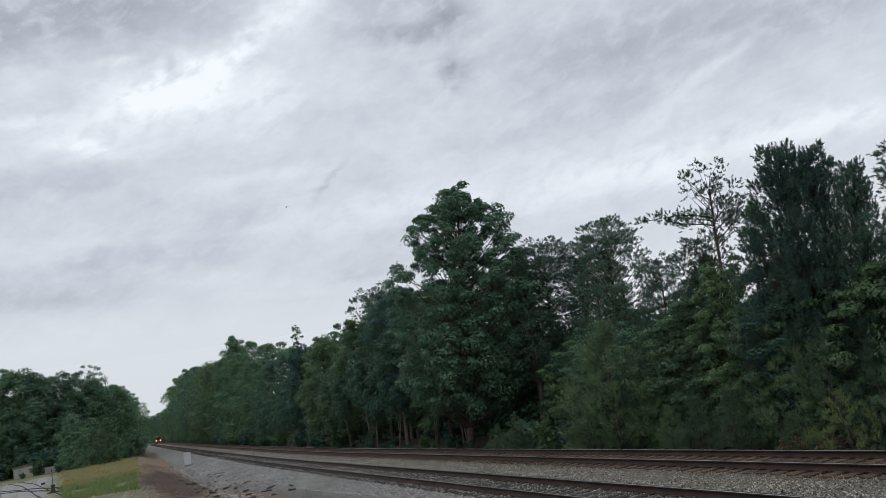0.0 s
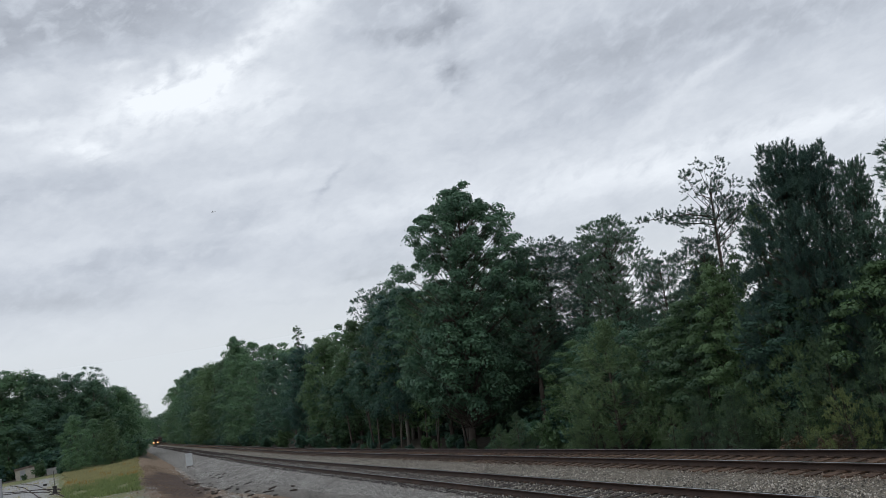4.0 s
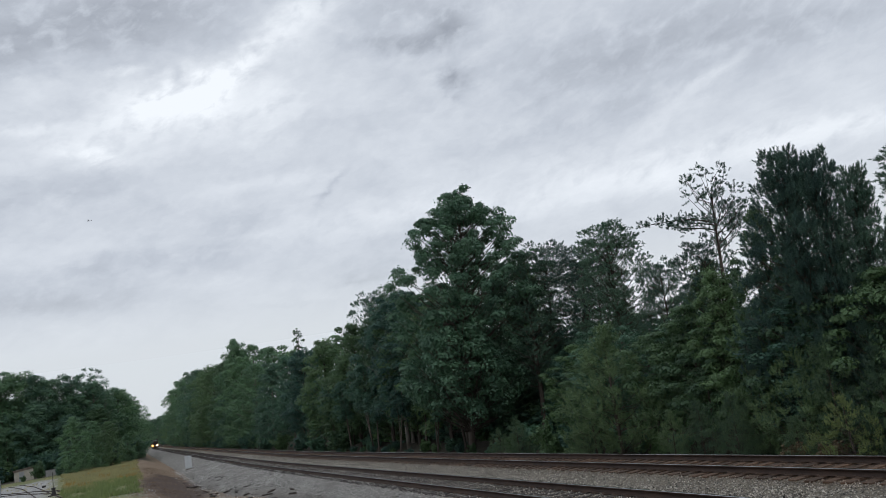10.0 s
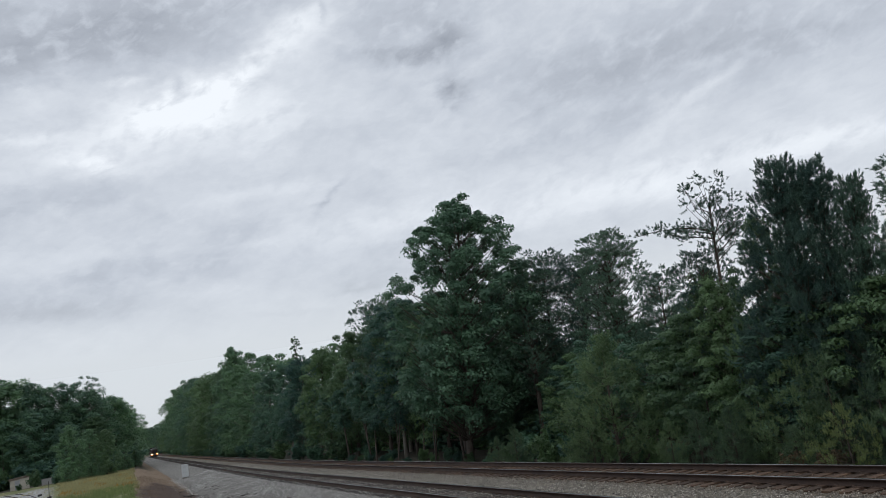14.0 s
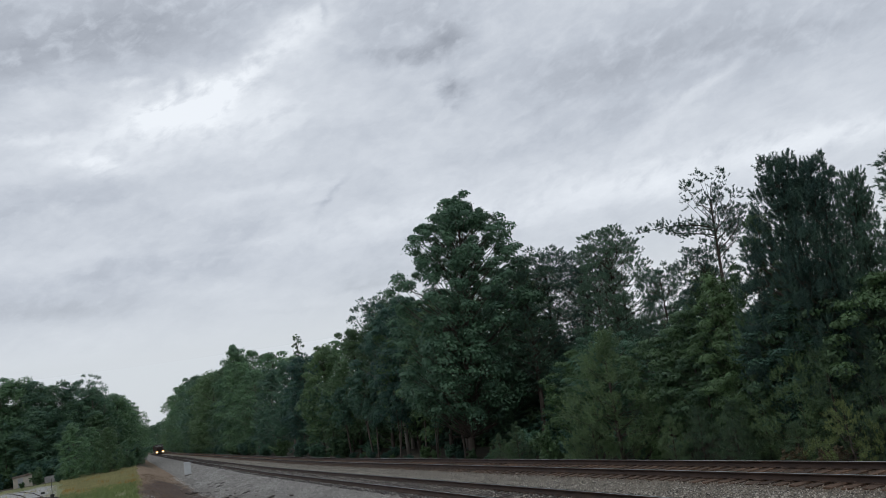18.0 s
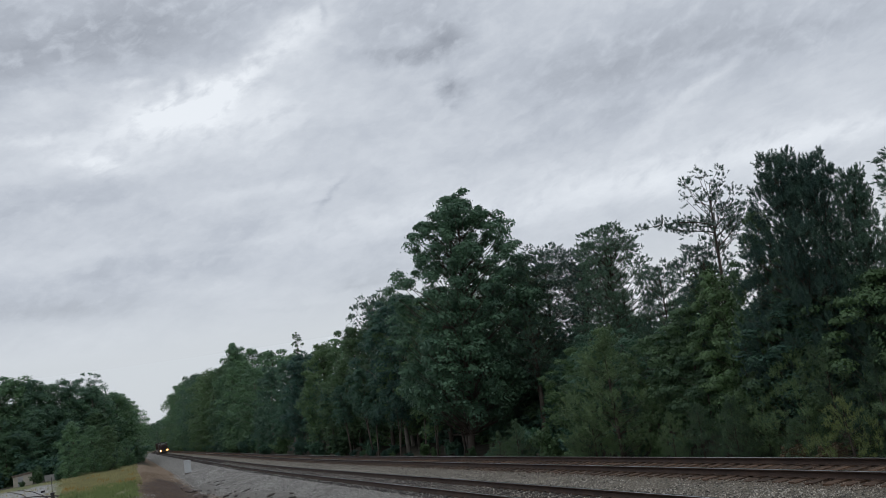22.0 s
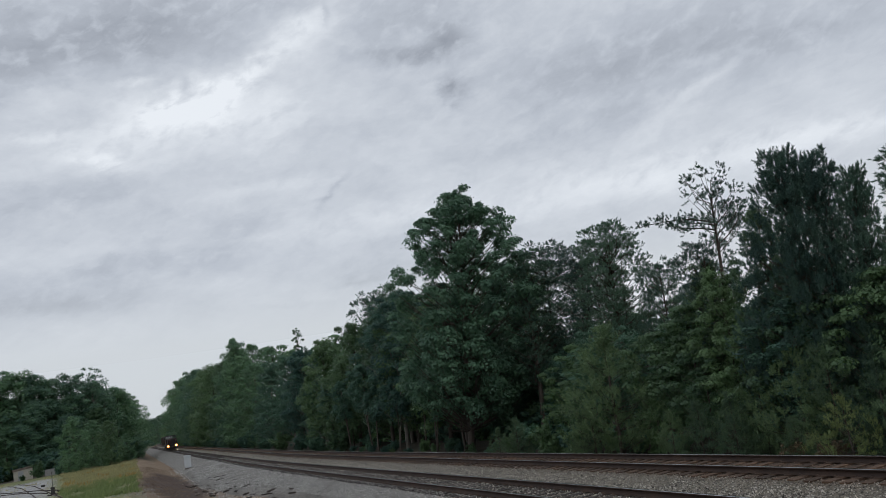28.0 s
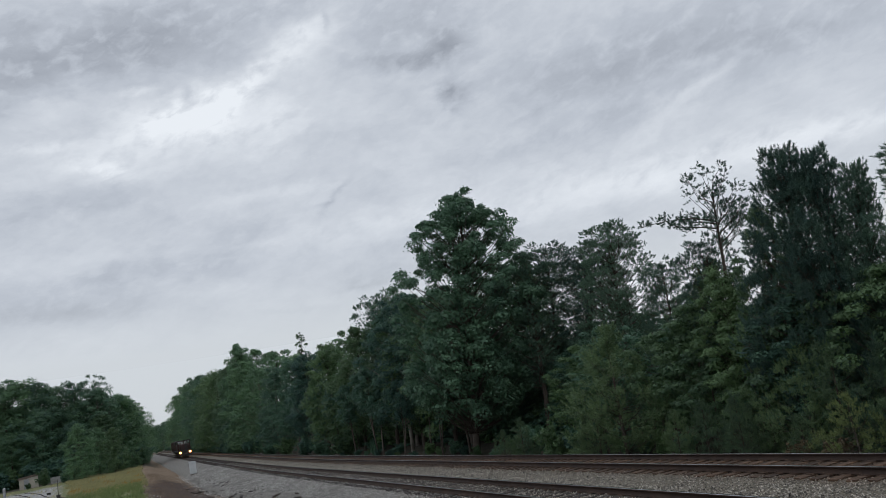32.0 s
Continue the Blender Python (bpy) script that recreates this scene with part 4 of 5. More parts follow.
for k in range(9):
    stand(slim[k % 2], 25.2 + rng.uniform(-0.8, 1.2), 57 + 5.2 * k + rng.uniform(-2, 2), rng.uniform(7.0, 10.5), 70 * k, 1.0, tilt=rng.uniform(-3, 9))
LEAF_DRY = leafy("half_dry_leaf", (0.075, 0.06, 0.03), (0.20, 0.15, 0.075), 0.6, 0.25)
dry_bush = shrub(97, "brownish half-dry bush beside the track", LEAF_DRY)
for x, y, high in ((21.4, 20.4, 0.75), (21.5, 18.9, 0.8)):
    stand(dry_bush, x, y, high, 90 * x, 1.2)
golden = young_pine(85, "yellow-green bushy young pine beside the track", 0.6, NEEDLE_GOLD)
stand(golden, 21.5, 17.9, 2.4, 30, 1.1)
# understorey and edge trees
for k in range(16):
    stand(far_oaks[k % 4], 36 + rng.uniform(0, 5), 52 + 3.0 * k, rng.uniform(5.5, 8), rng.uniform(0, 360), 1.7, tilt=3)
for k in range(17):
    y = 14 + 2.9 * k
    x = 26.5 + rng.uniform(-1.5, 2.5) + (3.5 if 44 < y < 62 else 0)
    stand((oaks + fresh)[k % 6], x, y, rng.uniform(5.2, 7.6), rng.uniform(0, 360), rng.uniform(1.1, 1.5), tilt=3)
for k in range(30):
    y = 14 + 2.2 * k
    stand(rng.choice(far_oaks + far_pines), 33 + rng.uniform(-2, 6), y, rng.uniform(5.2, 6.8) if y < 46 else rng.uniform(7.5, 9.5), rng.uniform(0, 360), rng.uniform(1.2, 1.6), tilt=3)
for k in range(5):
    y = 30 + 6.0 * k
    stand(rng.choice(far_oaks), 43 + rng.uniform(-2, 4), y, rng.uniform(5.5, 7) if y < 46 else rng.uniform(8, 10), rng.uniform(0, 360), 2.0)
for k in range(36):
    y = 13 + 2.6 * k
    stand(bushes[k % 3], 23.4 + rng.uniform(-0.8, 2.5), y, rng.uniform(1.0, 2.2) if y < 48 else rng.uniform(0.5, 0.9), rng.uniform(0, 360), rng.uniform(0.9, 1.4))
# the long wall of trees down the line
tall = ((60, 16.5), (67, 17.5), (75, 18), (84, 18.5), (94, 18.4), (105, 17.8), (116, 17.8), (128, 18), (142, 18), (158, 20), (176, 23), (196, 26), (222, 26), (250, 27), (282, 30), (315, 32), (350, 33), (390, 34), (440, 33), (500, 33))
for k, (y, high) in enumerate(tall):
    x = 27.5 - 4.5 * smooth(60, 220, y) + bend(min(y, 640))
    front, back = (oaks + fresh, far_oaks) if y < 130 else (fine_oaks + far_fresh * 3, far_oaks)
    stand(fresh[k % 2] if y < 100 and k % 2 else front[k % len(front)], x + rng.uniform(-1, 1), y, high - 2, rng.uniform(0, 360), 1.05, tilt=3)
    if y < 330:
        stand(rng.choice(back), x + 7 + rng.uniform(-1, 2), y + rng.uniform(-3, 3), high * 0.97, rng.uniform(0, 360), 1.15, tilt=3)
    if 80 < y < 110:
        stand(rng.choice(back + far_pines), x + 15, y + rng.uniform(-3, 3), high * 0.9, rng.uniform(0, 360), 1.2)
    if y > 90:
        stand(front[(k * 5 + 2) % len(front)], x - 1.0, y + 4 + rng.uniform(-2, 2), high * rng.uniform(0.45, 0.65), rng.uniform(0, 360), 1.2, tilt=3)
    stand(bushes[k % 3], x - 2.5, y + rng.uniform(-2, 2), rng.uniform(2, 3.5) if y > 90 else 1.2, rng.uniform(0, 360), 1.3)
stand(full[0], 25.8, 190, 27.0, 0, 0.75, "dark green tree standing above the woods")
sapling = broadleaf(45, 0.62, (0.5, 1.0, 0.9, 0.75, 0.5), 0.075, 60, 60, 0.0085, (0.012, 0.022), "slender sparse tree standing above the woods", LEAF_BRIGHT, gaps=0.2)
stand(sapling, 26.8, 122.1, 19.5, 0, 1.0)
stand(pines[0], 30.6, 95.2, 20.5, 0, 1.0, tilt=3)
stand(pines[1], 31.5, 89.6, 19.9, 0, 1.0, tilt=3)

# ---- build: the woods on the near side ----
for k, (x, y, high) in enumerate(((-31, 206, 25), (-27.5, 205, 25.8), (-24, 205, 25.6), (-20, 203, 23.6), (-17, 205, 22.6), (-12, 204, 22.6), (-7.2, 200, 20.6), (-5.5, 214, 18.2), (-2.2, 212, 18.8), (-0.2, 236, 18), (1.2, 262, 17.2), (2.2, 300, 16))):
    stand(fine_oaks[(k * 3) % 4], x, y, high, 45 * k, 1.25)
for k in range(4, 19):
    stand(rng.choice(full if k % 2 else fine_oaks), -38 + 2.1 * k, 203 + rng.uniform(-8, 8) + max(0, k - 15) * 12, rng.uniform(12, 17) - max(0, k - 14) * 1.0, rng.uniform(0, 360), 1.3)
stand(far_pines[0], -7.6, 207, 24.4, 10, 0.9, "dark pine rising out of the woods")
stand(far_pines[1], -14.2, 210, 24.0, 90, 0.9, "dark pine rising out of the woods")
for k in range(5, 14):
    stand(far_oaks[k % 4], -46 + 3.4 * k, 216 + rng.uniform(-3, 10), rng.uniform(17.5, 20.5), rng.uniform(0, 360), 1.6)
for k in range(9):
    s = 320 + 42 * k
    stand(far_oaks[k % 4], 1.2 + bend(s) - rng.uniform(0, 2), s, rng.uniform(15, 19), rng.uniform(0, 360), 1.2)
    stand(bushes[k % 3], 3.4 + bend(s), s + 14, rng.uniform(2.5, 4.0), rng.uniform(0, 360), 1.5)
for k in range(8):
    stand(far_oaks[k % 4], 10 + 7.0 * k, 690, rng.uniform(20, 25), rng.uniform(0, 360), 2.0, "dense trees closing the view down the line")
for k in range(7):
    stand(far_oaks[k % 4], 8 + 8.0 * k, 650 + rng.uniform(-8, 8), rng.uniform(18, 24), rng.uniform(0, 360), 1.7, "dense trees closing the view down the line")
    stand(bushes[k % 3], 10 + 8.0 * k, 640 + rng.uniform(-4, 4), rng.uniform(5, 7), rng.uniform(0, 360), 1.5)
for k, (x, y, high, wide) in enumerate(((-9.8, 162, 10.8, 0.95), (-3.7, 163, 9.0, 1.0), (-6.8, 172, 9.8, 1.0), (-0.6, 176, 6.0, 1.1), (1.6, 190, 5.0, 1.2))):
    stand(full[(0, 1, 0, 0, 0)[k]], x, y, high, 80 * k, wide, "dense green tree behind the grass mound")
for k in range(12):
    stand(bushes[k % 3], 31.5 + rng.uniform(-1.5, 2), 52 + 3.4 * k, rng.uniform(3.0, 4.5), rng.uniform(0, 360), 1.4)
for k in range(5, 22):
    stand(bushes[k % 3], -38 + 1.9 * k, 188 + rng.uniform(-2, 5) + max(0, k - 19) * 12, rng.uniform(2.5, 5.5), rng.uniform(0, 360), 1.3)
stand(bushes[1], -16.6, 172, 3.4, 20, 0.9)
stand(bushes[1], -19.2, 168, 1.2, 60, 1.1)
stand(bushes[0], -13.2, 168, 3.0, 90, 1.0)


# ---- the train ----
MAROON = worn("dark_red_paint", (0.020, 0.008, 0.007), (0.036, 0.013, 0.010), (0.058, 0.021, 0.014), 0.6, 12.0, 0.5)
BLACK = worn("grimy_black_paint", (0.012, 0.011, 0.010), (0.025, 0.022, 0.02), (0.05, 0.045, 0.04), 0.8, 10.0, 0.6)
GLASS = plain("cab_glass", (0.80, 0.83, 0.86), 0.05, 1.0)
LAMP = plain("headlight_lens", (1.0, 0.75, 0.45), 0.3, glow=45.0, glow_color=(1.0, 0.50, 0.19))
# Glow for the orange halo that the lit lenses throw around themselves.
GLARE = plain("orange_glare", (0.9, 0.5, 0.2), 0.3, glow=3.5, glow_color=(1.0, 0.26, 0.05))
STEEL = worn("dark_steel", (0.05, 0.045, 0.04), (0.10, 0.09, 0.08), (0.18, 0.16, 0.14), 1.0, 20.0, 0.5, 0.6)


def locomotive():
    """A diesel locomotive, nose towards -y, its rail contact at z = 0."""
    root = new("locomotive")
    tagged(root, "dark red and black diesel locomotive with lit ditch lights", "locomotive")
    part("frame", merged(box_bm((3.0, 21.0, 0.35), (0, 10.6, 1.45), 0.04), box_bm((1.6, 6.0, 0.8), (0, 10.6, 0.85), 0.2)), BLACK, root)
    part("hood", box_bm((1.9, 13.2, 2.2), (0, 13.6, 2.75), 0.15), MAROON, root)
    part("roof_fans", merged(*[rod_bm((0, y, 3.8), (0, y, 4.0), 0.6) for y in (14, 15.6, 17.2, 19)]), BLACK, root)
    part("radiator", box_bm((2.9, 3.6, 0.8), (0, 18.2, 3.55), 0.15), BLACK, root)
    cab = part("cab", box_bm((3.0, 2.6, 2.3), (0, 4.6, 2.78), 0.14), MAROON, root)
    part("cab_roof", box_bm((3.05, 2.8, 0.16), (0, 4.6, 3.98), 0.06), BLACK, cab)
    for x, w in ((-1.12, 0.5), (-0.42, 0.62), (0.42, 0.62), (1.12, 0.5)):
        part("windscreen", box_bm((w, 0.05, 0.62), (x, 3.29, 3.5), 0.02), GLASS, cab)
    for x in (-1.505, 1.505):
        part("side_window", box_bm((0.04, 1.3, 0.6), (x, 4.6, 3.45), 0.02), GLASS, cab)
    nose = part("nose", box_bm((2.2, 2.2, 1.5), (0, 2.3, 2.38), 0.25), MAROON, root)
    part("nose_door", box_bm((0.62, 0.05, 1.4), (0.35, 1.19, 2.4), 0.02), BLACK, nose)
    part("platform", box_bm((3.0, 1.2, 0.1), (0, 0.7, 1.66), 0.02), BLACK, root)
    part("plow", merged(box_bm((2.9, 0.12, 0.75), (0, -0.05, 0.62), 0.05), box_bm((3.0, 0.25, 0.35), (0, 0.1, 1.35), 0.04)), BLACK, root)
    part("coupler", merged(box_bm((0.3, 0.7, 0.3), (0, -0.35, 0.9), 0.05), box_bm((0.4, 0.25, 0.35), (0.05, -0.7, 0.9), 0.08)), STEEL, root)
    for x in (-1.1, 1.1):
        case = part("ditch_light", rod_bm((x, 0.2, 1.2), (x, -0.12, 1.2), 0.31, sides=16), BLACK, root)
        # The disc behind each lens is added to imitate its glare.
        part("glare_disc", rod_bm((x, -0.12, 1.2), (x, -0.14, 1.2), 0.29, sides=16), GLARE, case, "glowing disc imitating the orange glare around the lens")
        part("lens", rod_bm((x, -0.14, 1.2), (x, -0.18, 1.2), 0.11, sides=16), LAMP, case, "bright lit lens")
        part("steps", merged(*[box_bm((0.5, 0.5, 0.05), (x * 1.18, 0.7, z), 0.01) for z in (0.45, 0.75, 1.05, 1.35)]), STEEL, root)
        part("handrail", merged(rod_bm((x * 1.2, 0.2, 1.7), (x * 1.2, 0.2, 2.7), 0.025), rod_bm((x * 1.2, 0.2, 2.7), (x * 1.2, 1.2, 2.7), 0.025), rod_bm((x * 0.3, 0.2, 2.7), (x * 1.2, 0.2, 2.7), 0.025)), STEEL, root)
    for y in (3.2, 5.2, 7.2, 14.2, 16.2, 18.2):
        part("wheelset", merged(*[rod_bm((x - 0.06, y, 0.51), (x + 0.06, y, 0.51), 0.51, sides=24) for x in (-0.76, 0.76)], rod_bm((-0.76, y, 0.51), (0.76, y, 0.51), 0.09)), STEEL, root)
    for y in (5.2, 16.2):
        part("truck_frame", merged(*[box_bm((0.16, 5.2, 0.4), (x, y, 0.7), 0.06) for x in (-1.05, 1.05)]), BLACK, root)
    return root


loco = locomotive()


def freight_car():
    """A covered hopper car, its front coupler at y = 0."""
    root = new("freight_car")
    tagged(root, "dark brown covered hopper car behind the locomotive", "freight car", "cars of the train")
    paint = worn("dull_brown_car_paint", (0.03, 0.02, 0.016), (0.06, 0.038, 0.028), (0.10, 0.066, 0.05), 0.6, 9.0, 0.7)
    part("body", box_bm((2.9, 14.4, 2.5), (0, 8.0, 2.75), 0.2), paint, root)
    part("sill", box_bm((2.6, 15.2, 0.3), (0, 8.0, 1.15), 0.04), BLACK, root)
    part("roof_walk", box_bm((0.8, 14.6, 0.08), (0, 8.0, 4.06), 0.02), STEEL, root)
    for y in (4.5, 8.0, 11.5):
        hopper = rod_bm((0, y, 0.5), (0, y, 1.5), 0.5, 1.4, 4)
        part("hopper", hopper, paint, root)
    for k in range(9):
        for x in (-1.47, 1.47):
            part("rib", box_bm((0.08, 0.1, 2.3), (x, 1.6 + 1.6 * k, 2.75)), paint, root)
    for y in (1.9, 3.6, 12.4, 14.1):
        part("wheelset", merged(*[rod_bm((x - 0.06, y, 0.42), (x + 0.06, y, 0.42), 0.42, sides=20) for x in (-0.76, 0.76)], rod_bm((-0.76, y, 0.42), (0.76, y, 0.42), 0.08)), STEEL, root)
    return root


cars = [freight_car()]


# ---- trackside things ----
def signal_case():
    root = new("relay_case")
    tagged(root, "pale grey metal trackside relay case on a dark base", "relay case")
    case_paint = worn("pale_grey_paint", (0.40, 0.42, 0.43), (0.56, 0.58, 0.59), (0.66, 0.68, 0.69), 0.8, 9.0, 0.5, bump=0.1)
    part("case", box_bm((0.80, 0.6, 1.40), (0, 0, 1.0), 0.03), case_paint, root)
    part("lid", merged(box_bm((0.9, 0.7, 0.07), (0, 0, 1.735), 0.025), box_bm((0.6, 0.5, 0.08), (0, 0, 1.79), 0.03)), case_paint, root)
    part("door", box_bm((0.7, 0.03, 1.25), (0, -0.312, 1.0), 0.01), case_paint, root)
    part("base", box_bm((0.72, 0.54, 0.5), (0, 0, 0.06), 0.03), worn("stained_concrete", (0.09, 0.075, 0.06), (0.17, 0.15, 0.13), (0.25, 0.23, 0.2), 2.0, 20.0, 0.9), root)
    return root


case = signal_case()
case.matrix_basis = pose(6.45, 101.0, -0.47, 0, 0, -2)


def shed():
    root = new("shed")
    tagged(root, "small pale block shed with a low pitched roof", "shed")
    wall = worn("dirty_cream_paint", (0.26, 0.24, 0.20), (0.38, 0.355, 0.30), (0.46, 0.43, 0.37), 0.6, 8.0, 0.85)
    roof = worn("brown_roof_sheet", (0.10, 0.08, 0.065), (0.17, 0.135, 0.115), (0.24, 0.20, 0.17), 0.7, 8.0, 0.8)
    part("wall", box_bm((3.4, 4.0, 2.4), (0, 0, 1.1), 0.01), wall, root)
    part("roof", box_bm((3.8, 4.4, 0.14), (0, 0, 2.45), 0.03, Matrix.Rotation(radians(-5), 4, "Y")), roof, root)
    part("fascia", box_bm((3.75, 0.05, 0.4), (0, -2.1, 2.3), 0.01, Matrix.Rotation(radians(-5), 4, "Y")), roof, root)
    part("door", box_bm((0.95, 0.06, 1.9), (-0.4, -2.03, 0.95), 0.01), worn("grey_door_paint", (0.2, 0.21, 0.22), (0.3, 0.31, 0.32), (0.36, 0.37, 0.38), 0.8, 8.0, 0.7), root)
    return root


hut = shed()
hut.matrix_basis = pose(-20.3, 178.0, land(-20.3, 178) - 0.05, 0, 0, 6)


def smooth_line(points, step):
    """A Catmull-Rom line through the points, on the ground."""
    p = [np.array(q, float) for q in points]
    p = [2 * p[0] - p[1]] + p + [2 * p[-1] - p[-2]]
    out = []
    for a, b, c, d in zip(p, p[1:], p[2:], p[3:]):
        n = max(2, int(np.linalg.norm(c - b) / step))
        for i in range(n):
            t = i / n
            out.append(0.5 * (2 * b + (c - a) * t + (2 * a - 5 * b + 4 * c - d) * t * t + (3 * b - a - 3 * c + d) * t ** 3))
    return [(q[0], q[1], land(q[0], q[1]) + 0.10) for q in out]


def siding(points, label):
    root = new("siding_track")
    tagged(root, label, "railway track", "yard sidings", "structure")
    line = smooth_line(points, 1.5)
    rails(root, line, RAIL_SIDE)
    mesh = tie_mesh("tie", TIE_WOOD, 77)
    for a, b in zip(line, line[1:]):
        way = math.degrees(math.atan2(b[1] - a[1], b[0] - a[0])) - 90
        n = max(1, round(math.dist(a, b) / 0.6))
        for i in range(n):
            q = np.array(a) + (np.array(b) - np.array(a)) * i / n
            child("tie", mesh, root, m=pose(q[0], q[1], q[2] - 0.178 + rng.uniform(-0.02, 0.0), 0, 0, way + rng.uniform(-2, 2)))
    return root


siding(((6.5, 30), (2.4, 44), (-1.1, 55), (-5.0, 68), (-9.4, 95), (-13.4, 122), (-18.8, 150)), "rusty siding track curving away over pale gravel")
siding(((-7.6, 92), (-12.8, 108), (-20, 124), (-29, 138)), "diverging rusty yard track on pale gravel")


def switch_stand():
    root = new("switch_stand")
    tagged(root, "black switch stand with a thin mast in the gravel", "switch stand")
    part("base", merged(box_bm((0.9, 0.25, 0.12), (0, 0, 0.06), 0.02), box_bm((0.9, 0.25, 0.12), (0, 0.5, 0.06), 0.02)), TIE_DARK, root)
    part("body", merged(rod_bm((0, 0.25, 0.1), (0, 0.25, 0.75), 0.24, 0.13), box_bm((0.36, 0.3, 0.22), (0, 0.25, 0.72), 0.05)), BLACK, root)
    part("lever", rod_bm((0.1, 0.25, 0.55), (0.55, 0.1, 0.25), 0.03), BLACK, root)
    part("mast", rod_bm((0, 0.25, 0.8), (0, 0.25, 2.35), 0.028), STEEL, root)
    return root


switch = switch_stand()
switch.matrix_basis = pose(-7.35, 87.0, land(-7.35, 87) - 0.02, 0, 0, 20)


def junction_box():
    root = new("junction_box")
    tagged(root, "small black metal box lying on the gravel", "box")
    part("body", box_bm((0.42, 0.3, 0.22), (0, 0, 0.11), 0.03), BLACK, root)
    part("lid", box_bm((0.46, 0.34, 0.04), (0, 0, 0.24), 0.015), BLACK, root)
    return root


junction_box().matrix_basis = pose(-11.0, 116.0, land(-11, 116), 0, 0, 30)


def marker_post():
    root = new("marker_post")
    tagged(root, "plain grey metal post beside the siding", "post")
    grey = worn("galvanised_steel", (0.22, 0.23, 0.24), (0.32, 0.33, 0.34), (0.42, 0.43, 0.44), 1.0, 15.0, 0.5, 0.5)
    part("pole", rod_bm((0, 0, -0.2), (0, 0, 2.95), 0.075), grey, root)
    part("cap", rod_bm((0, 0, 2.95), (0, 0, 3.03), 0.09, 0.05), grey, root)
    return root


marker_post().matrix_basis = pose(-6.95, 50.0, land(-6.95, 50))

annex = new("low_wall")
tagged(annex, "low pale grey block wall beside the shed", "wall")
part("wall", box_bm((3.6, 0.25, 1.25), (0, 0, 0.55), 0.02), worn("pale_block", (0.22, 0.22, 0.21), (0.32, 0.32, 0.31), (0.40, 0.40, 0.39), 0.8, 8.0, 0.9), annex)
part("coping", box_bm((3.7, 0.34, 0.08), (0, 0, 1.21), 0.02), worn("coping_stone", (0.2, 0.2, 0.19), (0.28, 0.28, 0.27), (0.36, 0.36, 0.35), 0.8, 8.0, 0.9), annex)
annex.matrix_basis = pose(-14.6, 178, land(-14.6, 178), 0, 0, 4)

# ---- scrap on the ballast slope ----
SCRAP = worn("charred_scrap_wood", (0.02, 0.016, 0.014), (0.05, 0.04, 0.033), (0.11, 0.09, 0.075), 2.0, 18.0, 0.9, per_object=0.5)
PALE_SCRAP = worn("bleached_scrap_wood", (0.16, 0.15, 0.14), (0.27, 0.255, 0.235), (0.36, 0.34, 0.32), 2.0, 18.0, 0.9, per_object=0.3)


def scrap_mesh(seed, mat):
    r = random.Random(seed)
    bm = box_bm((r.uniform(0.5, 1.5), r.uniform(0.14, 0.28), r.uniform(0.1, 0.2)), (0, 0, 0), 0.02)
    for q in bm.verts:
        q.co += Vector((r.uniform(-0.12, 0.12), r.uniform(-0.04, 0.04), r.uniform(-0.03, 0.03)))
    me = bpy.data.meshes.new("wood_scrap")
    bm.to_mesh(me)
    bm.free()
    me.materials.append(mat)
    return me


scraps = [scrap_mesh(k, SCRAP if k < 6 else PALE_SCRAP) for k in range(8)]
for k in range(80):
    y = rng.triangular(36, 84, 52)
    x = rng.triangular(3.9, 8.2, 5.2)
    ob = new("wood_scrap", scraps[(k * 3) % 8 if k % 5 == 0 else k % 6])
    z = max(bed_height(x) + grade(y), land(x, y))
    ob.matrix_basis = pose(x, y, z + 0.05, rng.uniform(-12, 12), rng.uniform(-10, 10), rng.uniform(0, 180)) @ Matrix.Diagonal((*(rng.triangular(0.12, 0.6, 0.22),) * 3, 1))
    tagged(ob, "broken dark piece of old tie wood on the ballast", "wood scrap", "scrap on the ballast slope")


# ---- grass and weeds ----
def tufts(name, label, count, box, high, mat, seed, keep):
    r = np.random.default_rng(seed)
    x, y = r.uniform(box[0], box[1], count), r.uniform(box[2], box[3], count)
    ok = np.array([keep(a, b) for a, b in zip(x, y)])
    x, y = x[ok], y[ok]
    each = 7
    base = np.array([(a, b, land(a, b)) for a, b in zip(x, y)])
    c = np.repeat(base, each, axis=0) + r.normal(0, 0.09, (len(base) * each, 3)) * np.array((1, 1, 0))
    way = r.normal(0, 0.38, c.shape) + np.array((0, 0, 1.0))
    size = high * r.uniform(0.5, 1.3, len(c))
    v, f = blades(r, c + way / np.linalg.norm(way, axis=1, keepdims=True) * size[:, None] * 0.45, way, size, size * 0.16)
    ob = new(name, build(name, v, f, mat))
    return tagged(ob, label, "grass", kind="stuff")


GRASS = leafy("meadow_grass", (0.22, 0.23, 0.095), (0.48, 0.43, 0.20), 0.6, 0.3, 0.35)
LEAF_WEED = leafy("weed_leaf", (0.11, 0.17, 0.055), (0.25, 0.31, 0.11), 0.6, 0.25, 0.35)
FLOWER = leafy("orange_weed", (0.26, 0.15, 0.04), (0.42, 0.26, 0.06), 0.6, 0.2, 0.35)


def in_meadow(x, y):
    edge = 0.8 * noise.noise((x * 0.5, y * 0.1, 8.0))
    return x > -0.077 * y + 0.3 + edge and y > 86 + 9 * noise.noise((x * 0.3, y * 0.05, 2.0)) and x < 0.7 + edge and noise.noise((x * 0.9, y * 0.3, 4.0)) > rng.uniform(-0.9, 0.1)


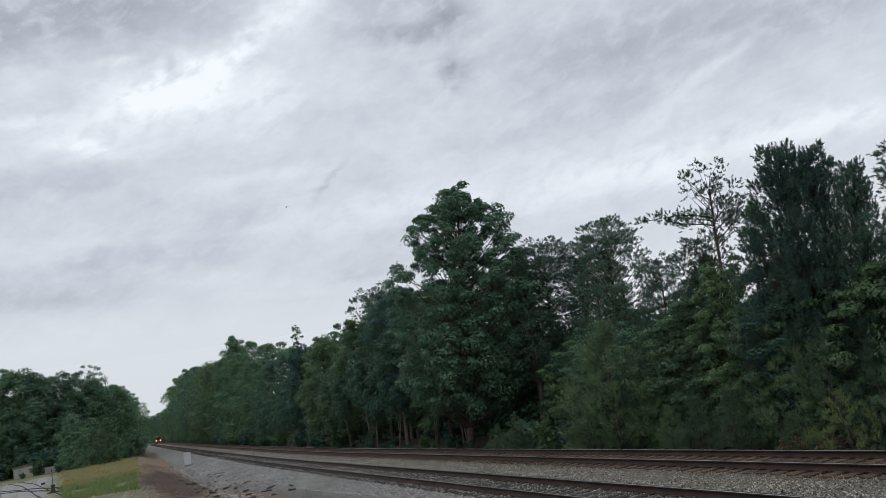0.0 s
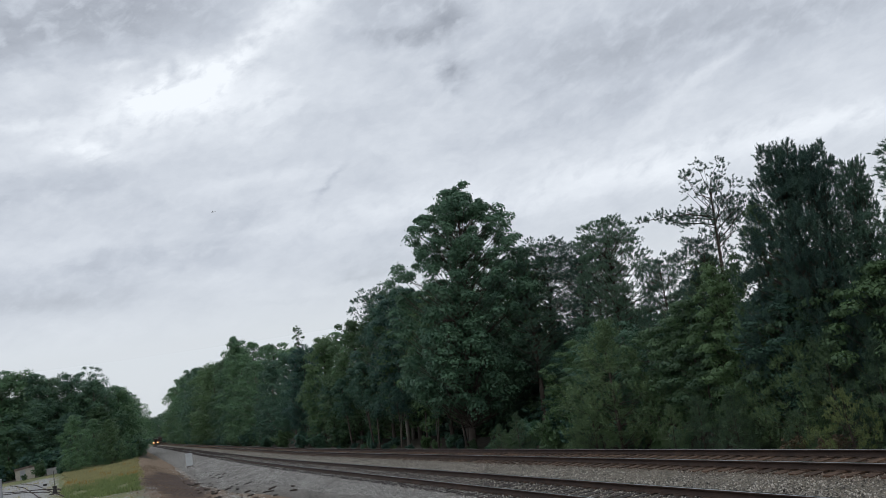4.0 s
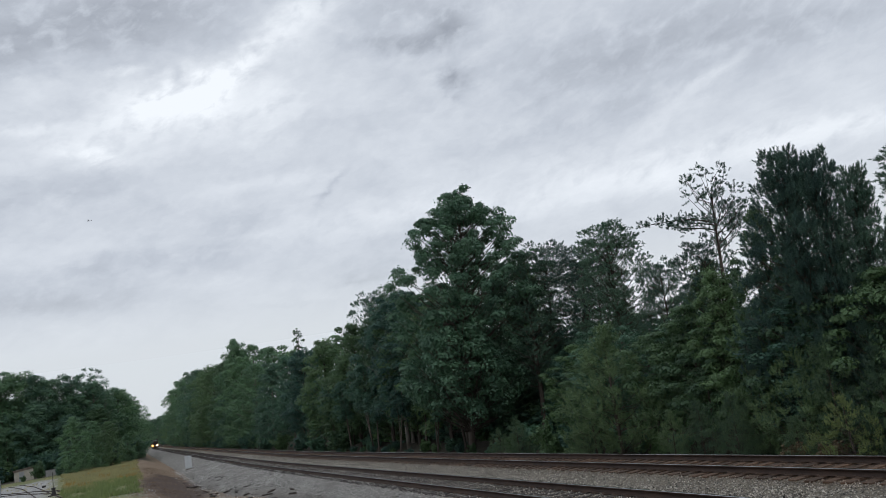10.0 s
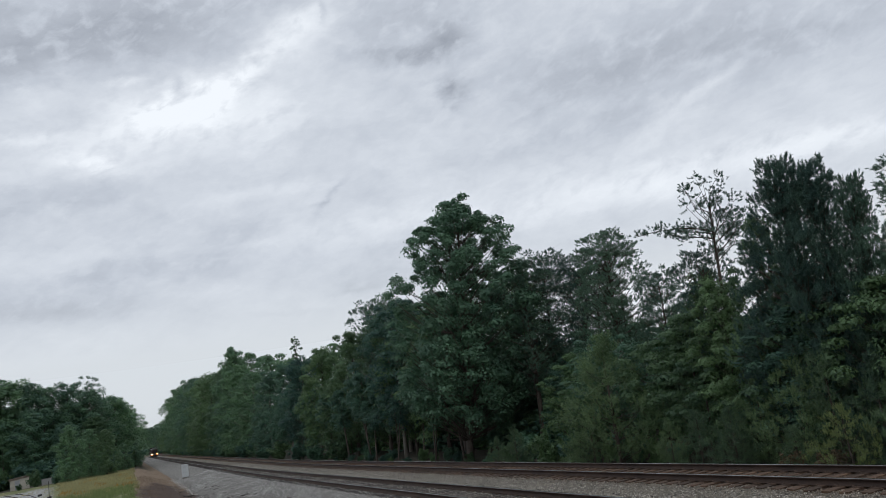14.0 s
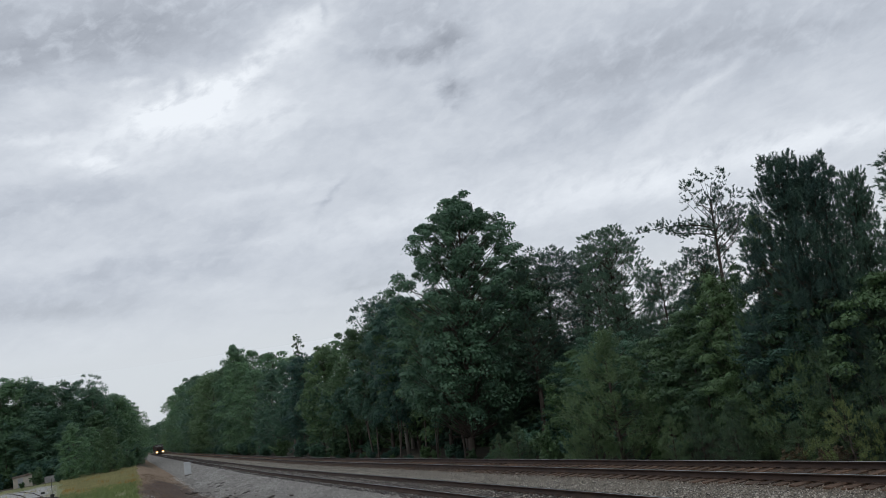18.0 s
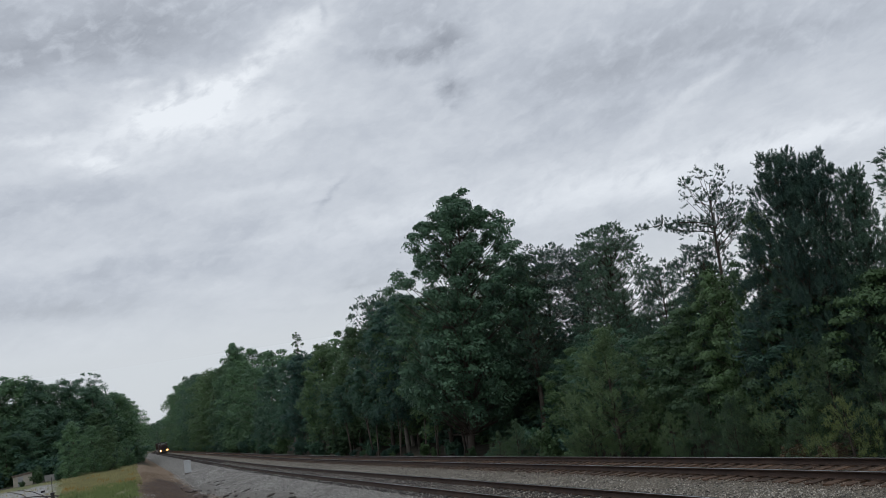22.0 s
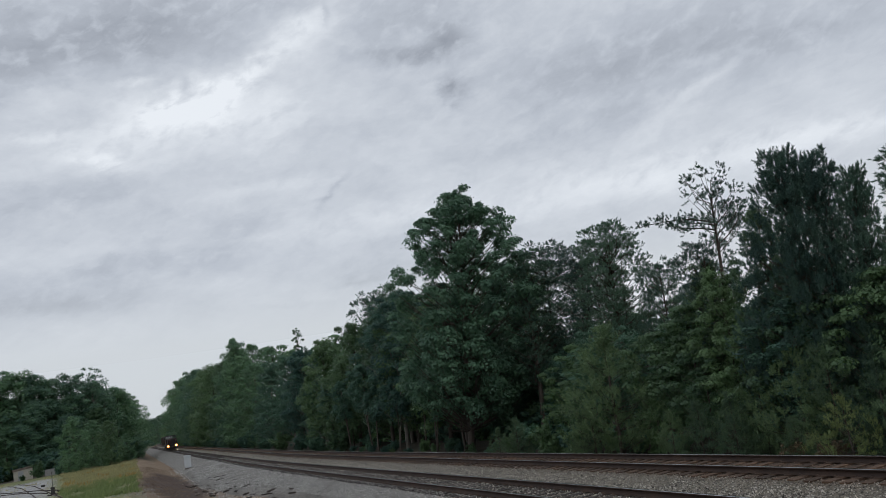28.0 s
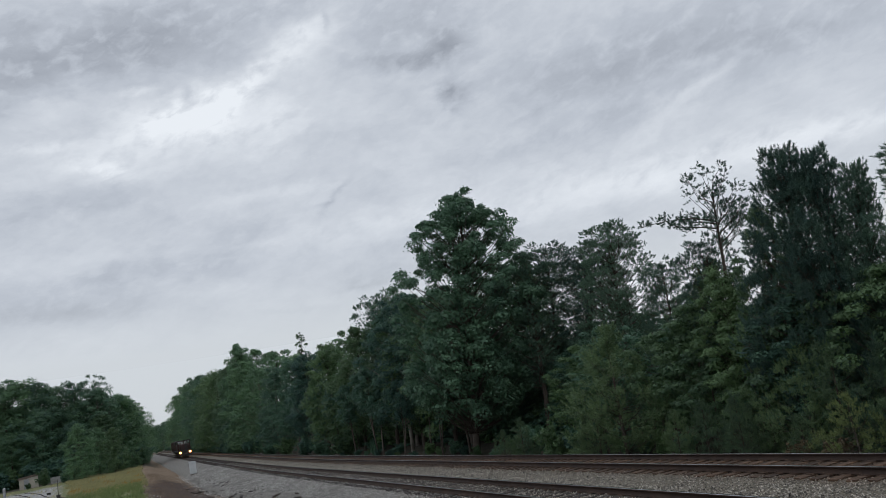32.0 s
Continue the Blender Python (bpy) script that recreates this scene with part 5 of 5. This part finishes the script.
tufts("meadow_grass", "green and straw-coloured grass on the low mound", 12000, (-13, 2, 84, 182), 0.32, GRASS, 5, in_meadow)
tufts("green_weeds", "lush green weeds at the foot of the mound", 2600, (-9, 1, 64, 94), 0.42, LEAF_WEED, 15, lambda x, y: x > -0.077 * y and x < 0.4 and noise.noise((x * 0.5, y * 0.12, 31.0)) > rng.uniform(-0.45, 0.35))
tufts("orange_weeds", "orange-brown flowering weeds among the grass", 700, (-8, 1, 84, 150), 0.5, FLOWER, 6, lambda x, y: in_meadow(x, y) and noise.noise((x * 0.45, y * 0.10, 11.0)) > 0.2)
tufts("yard_weeds", "sparse green weeds beside the sidings", 1500, (-24, 1, 55, 165), 0.3, GRASS, 7, lambda x, y: noise.noise((x * 0.4, y * 0.15, 21.0)) > 0.25)


# ---- the aeroplane ----
def aeroplane():
    """A small high-wing aeroplane, nose towards -y."""
    root = new("aeroplane")
    tagged(root, "small high-wing aeroplane flying below the clouds", "aeroplane")
    paint = worn("grey_white_aircraft_paint", (0.42, 0.42, 0.43), (0.56, 0.56, 0.57), (0.66, 0.66, 0.67), 0.5, 4.0, 0.4)
    body = merged(rod_bm((0, -2.6, 0), (0, -1.2, 0.05), 0.42, 0.62, 14), rod_bm((0, -1.2, 0.05), (0, 1.0, 0.1), 0.62, 0.55, 14), rod_bm((0, 1.0, 0.1), (0, 5.4, 0.35), 0.55, 0.14, 14))
    part("fuselage", body, paint, root)
    part("cabin_glass", box_bm((1.05, 1.3, 0.45), (0, -0.6, 0.6), 0.12), GLASS, root)
    part("wing", box_bm((10.8, 1.45, 0.16), (0, -0.3, 0.92), 0.06), paint, root)
    part("tailplane", box_bm((3.3, 0.8, 0.08), (0, 5.0, 0.4), 0.03), paint, root)
    fin = box_bm((0.09, 1.0, 1.35), (0, 5.0, 1.0), 0.03)
    for q in fin.verts:
        q.co.y += (q.co.z - 0.3) * 0.4
    part("fin", fin, paint, root)
    part("propeller", box_bm((0.12, 0.04, 1.9), (0, -2.66, 0), 0.02), BLACK, root)
    for x in (-1.1, 1.1):
        leg = part("wheel_strut", rod_bm((x * 0.4, -0.2, -0.4), (x, -0.2, -0.95), 0.05), paint, root)
        part("wheel", rod_bm((x - 0.07, -0.2, -1.0), (x + 0.07, -0.2, -1.0), 0.22), BLACK, leg)
        part("wing_strut", rod_bm((x * 0.45, -0.3, -0.35), (x * 2.3, -0.3, 0.86), 0.05), paint, root)
    return root


plane = aeroplane()


# ---- what moves ----
def on_line(s):
    ahead = 2 * (s - 405) / 1500.0 if s > 405 else 0.0
    return pose(NEAR + bend(s), s, grade(s), math.degrees(0.0074), 0, -math.degrees(math.atan(ahead)))


def motions():
    walk(loco, [(t, on_line(193 + 9.3 * (32 - t))) for t in range(0, 33, 2)])
    for k, car in enumerate(cars):
        walk(car, [(t, on_line(193 + 21.6 + 16.2 * k + 9.3 * (32 - t))) for t in range(0, 33, 2)])
    high = 430.0
    first, later = [Vector((math.sin(radians(a)), math.cos(radians(a)), 0)) * (high - 3.2) / math.tan(radians(e)) for a, e in ((13.0, 15.85), (-5.9, 16.3))]
    way = (later - first) / 13.0
    heading = math.degrees(math.atan2(way.x, -way.y))
    walk(plane, [(t, Matrix.Translation(first + way * t + Vector((0, 0, high))) @ pose(0, 0, 0, 0, 0, heading)) for t in (0, 16, 32)])
    walk(clouds, [(0.0, pose(0, 0, CLOUD_HIGH + 3.2)), (32.0, pose(0.045 * CLOUD_HIGH, 0.125 * CLOUD_HIGH, CLOUD_HIGH + 3.2))])


motions()
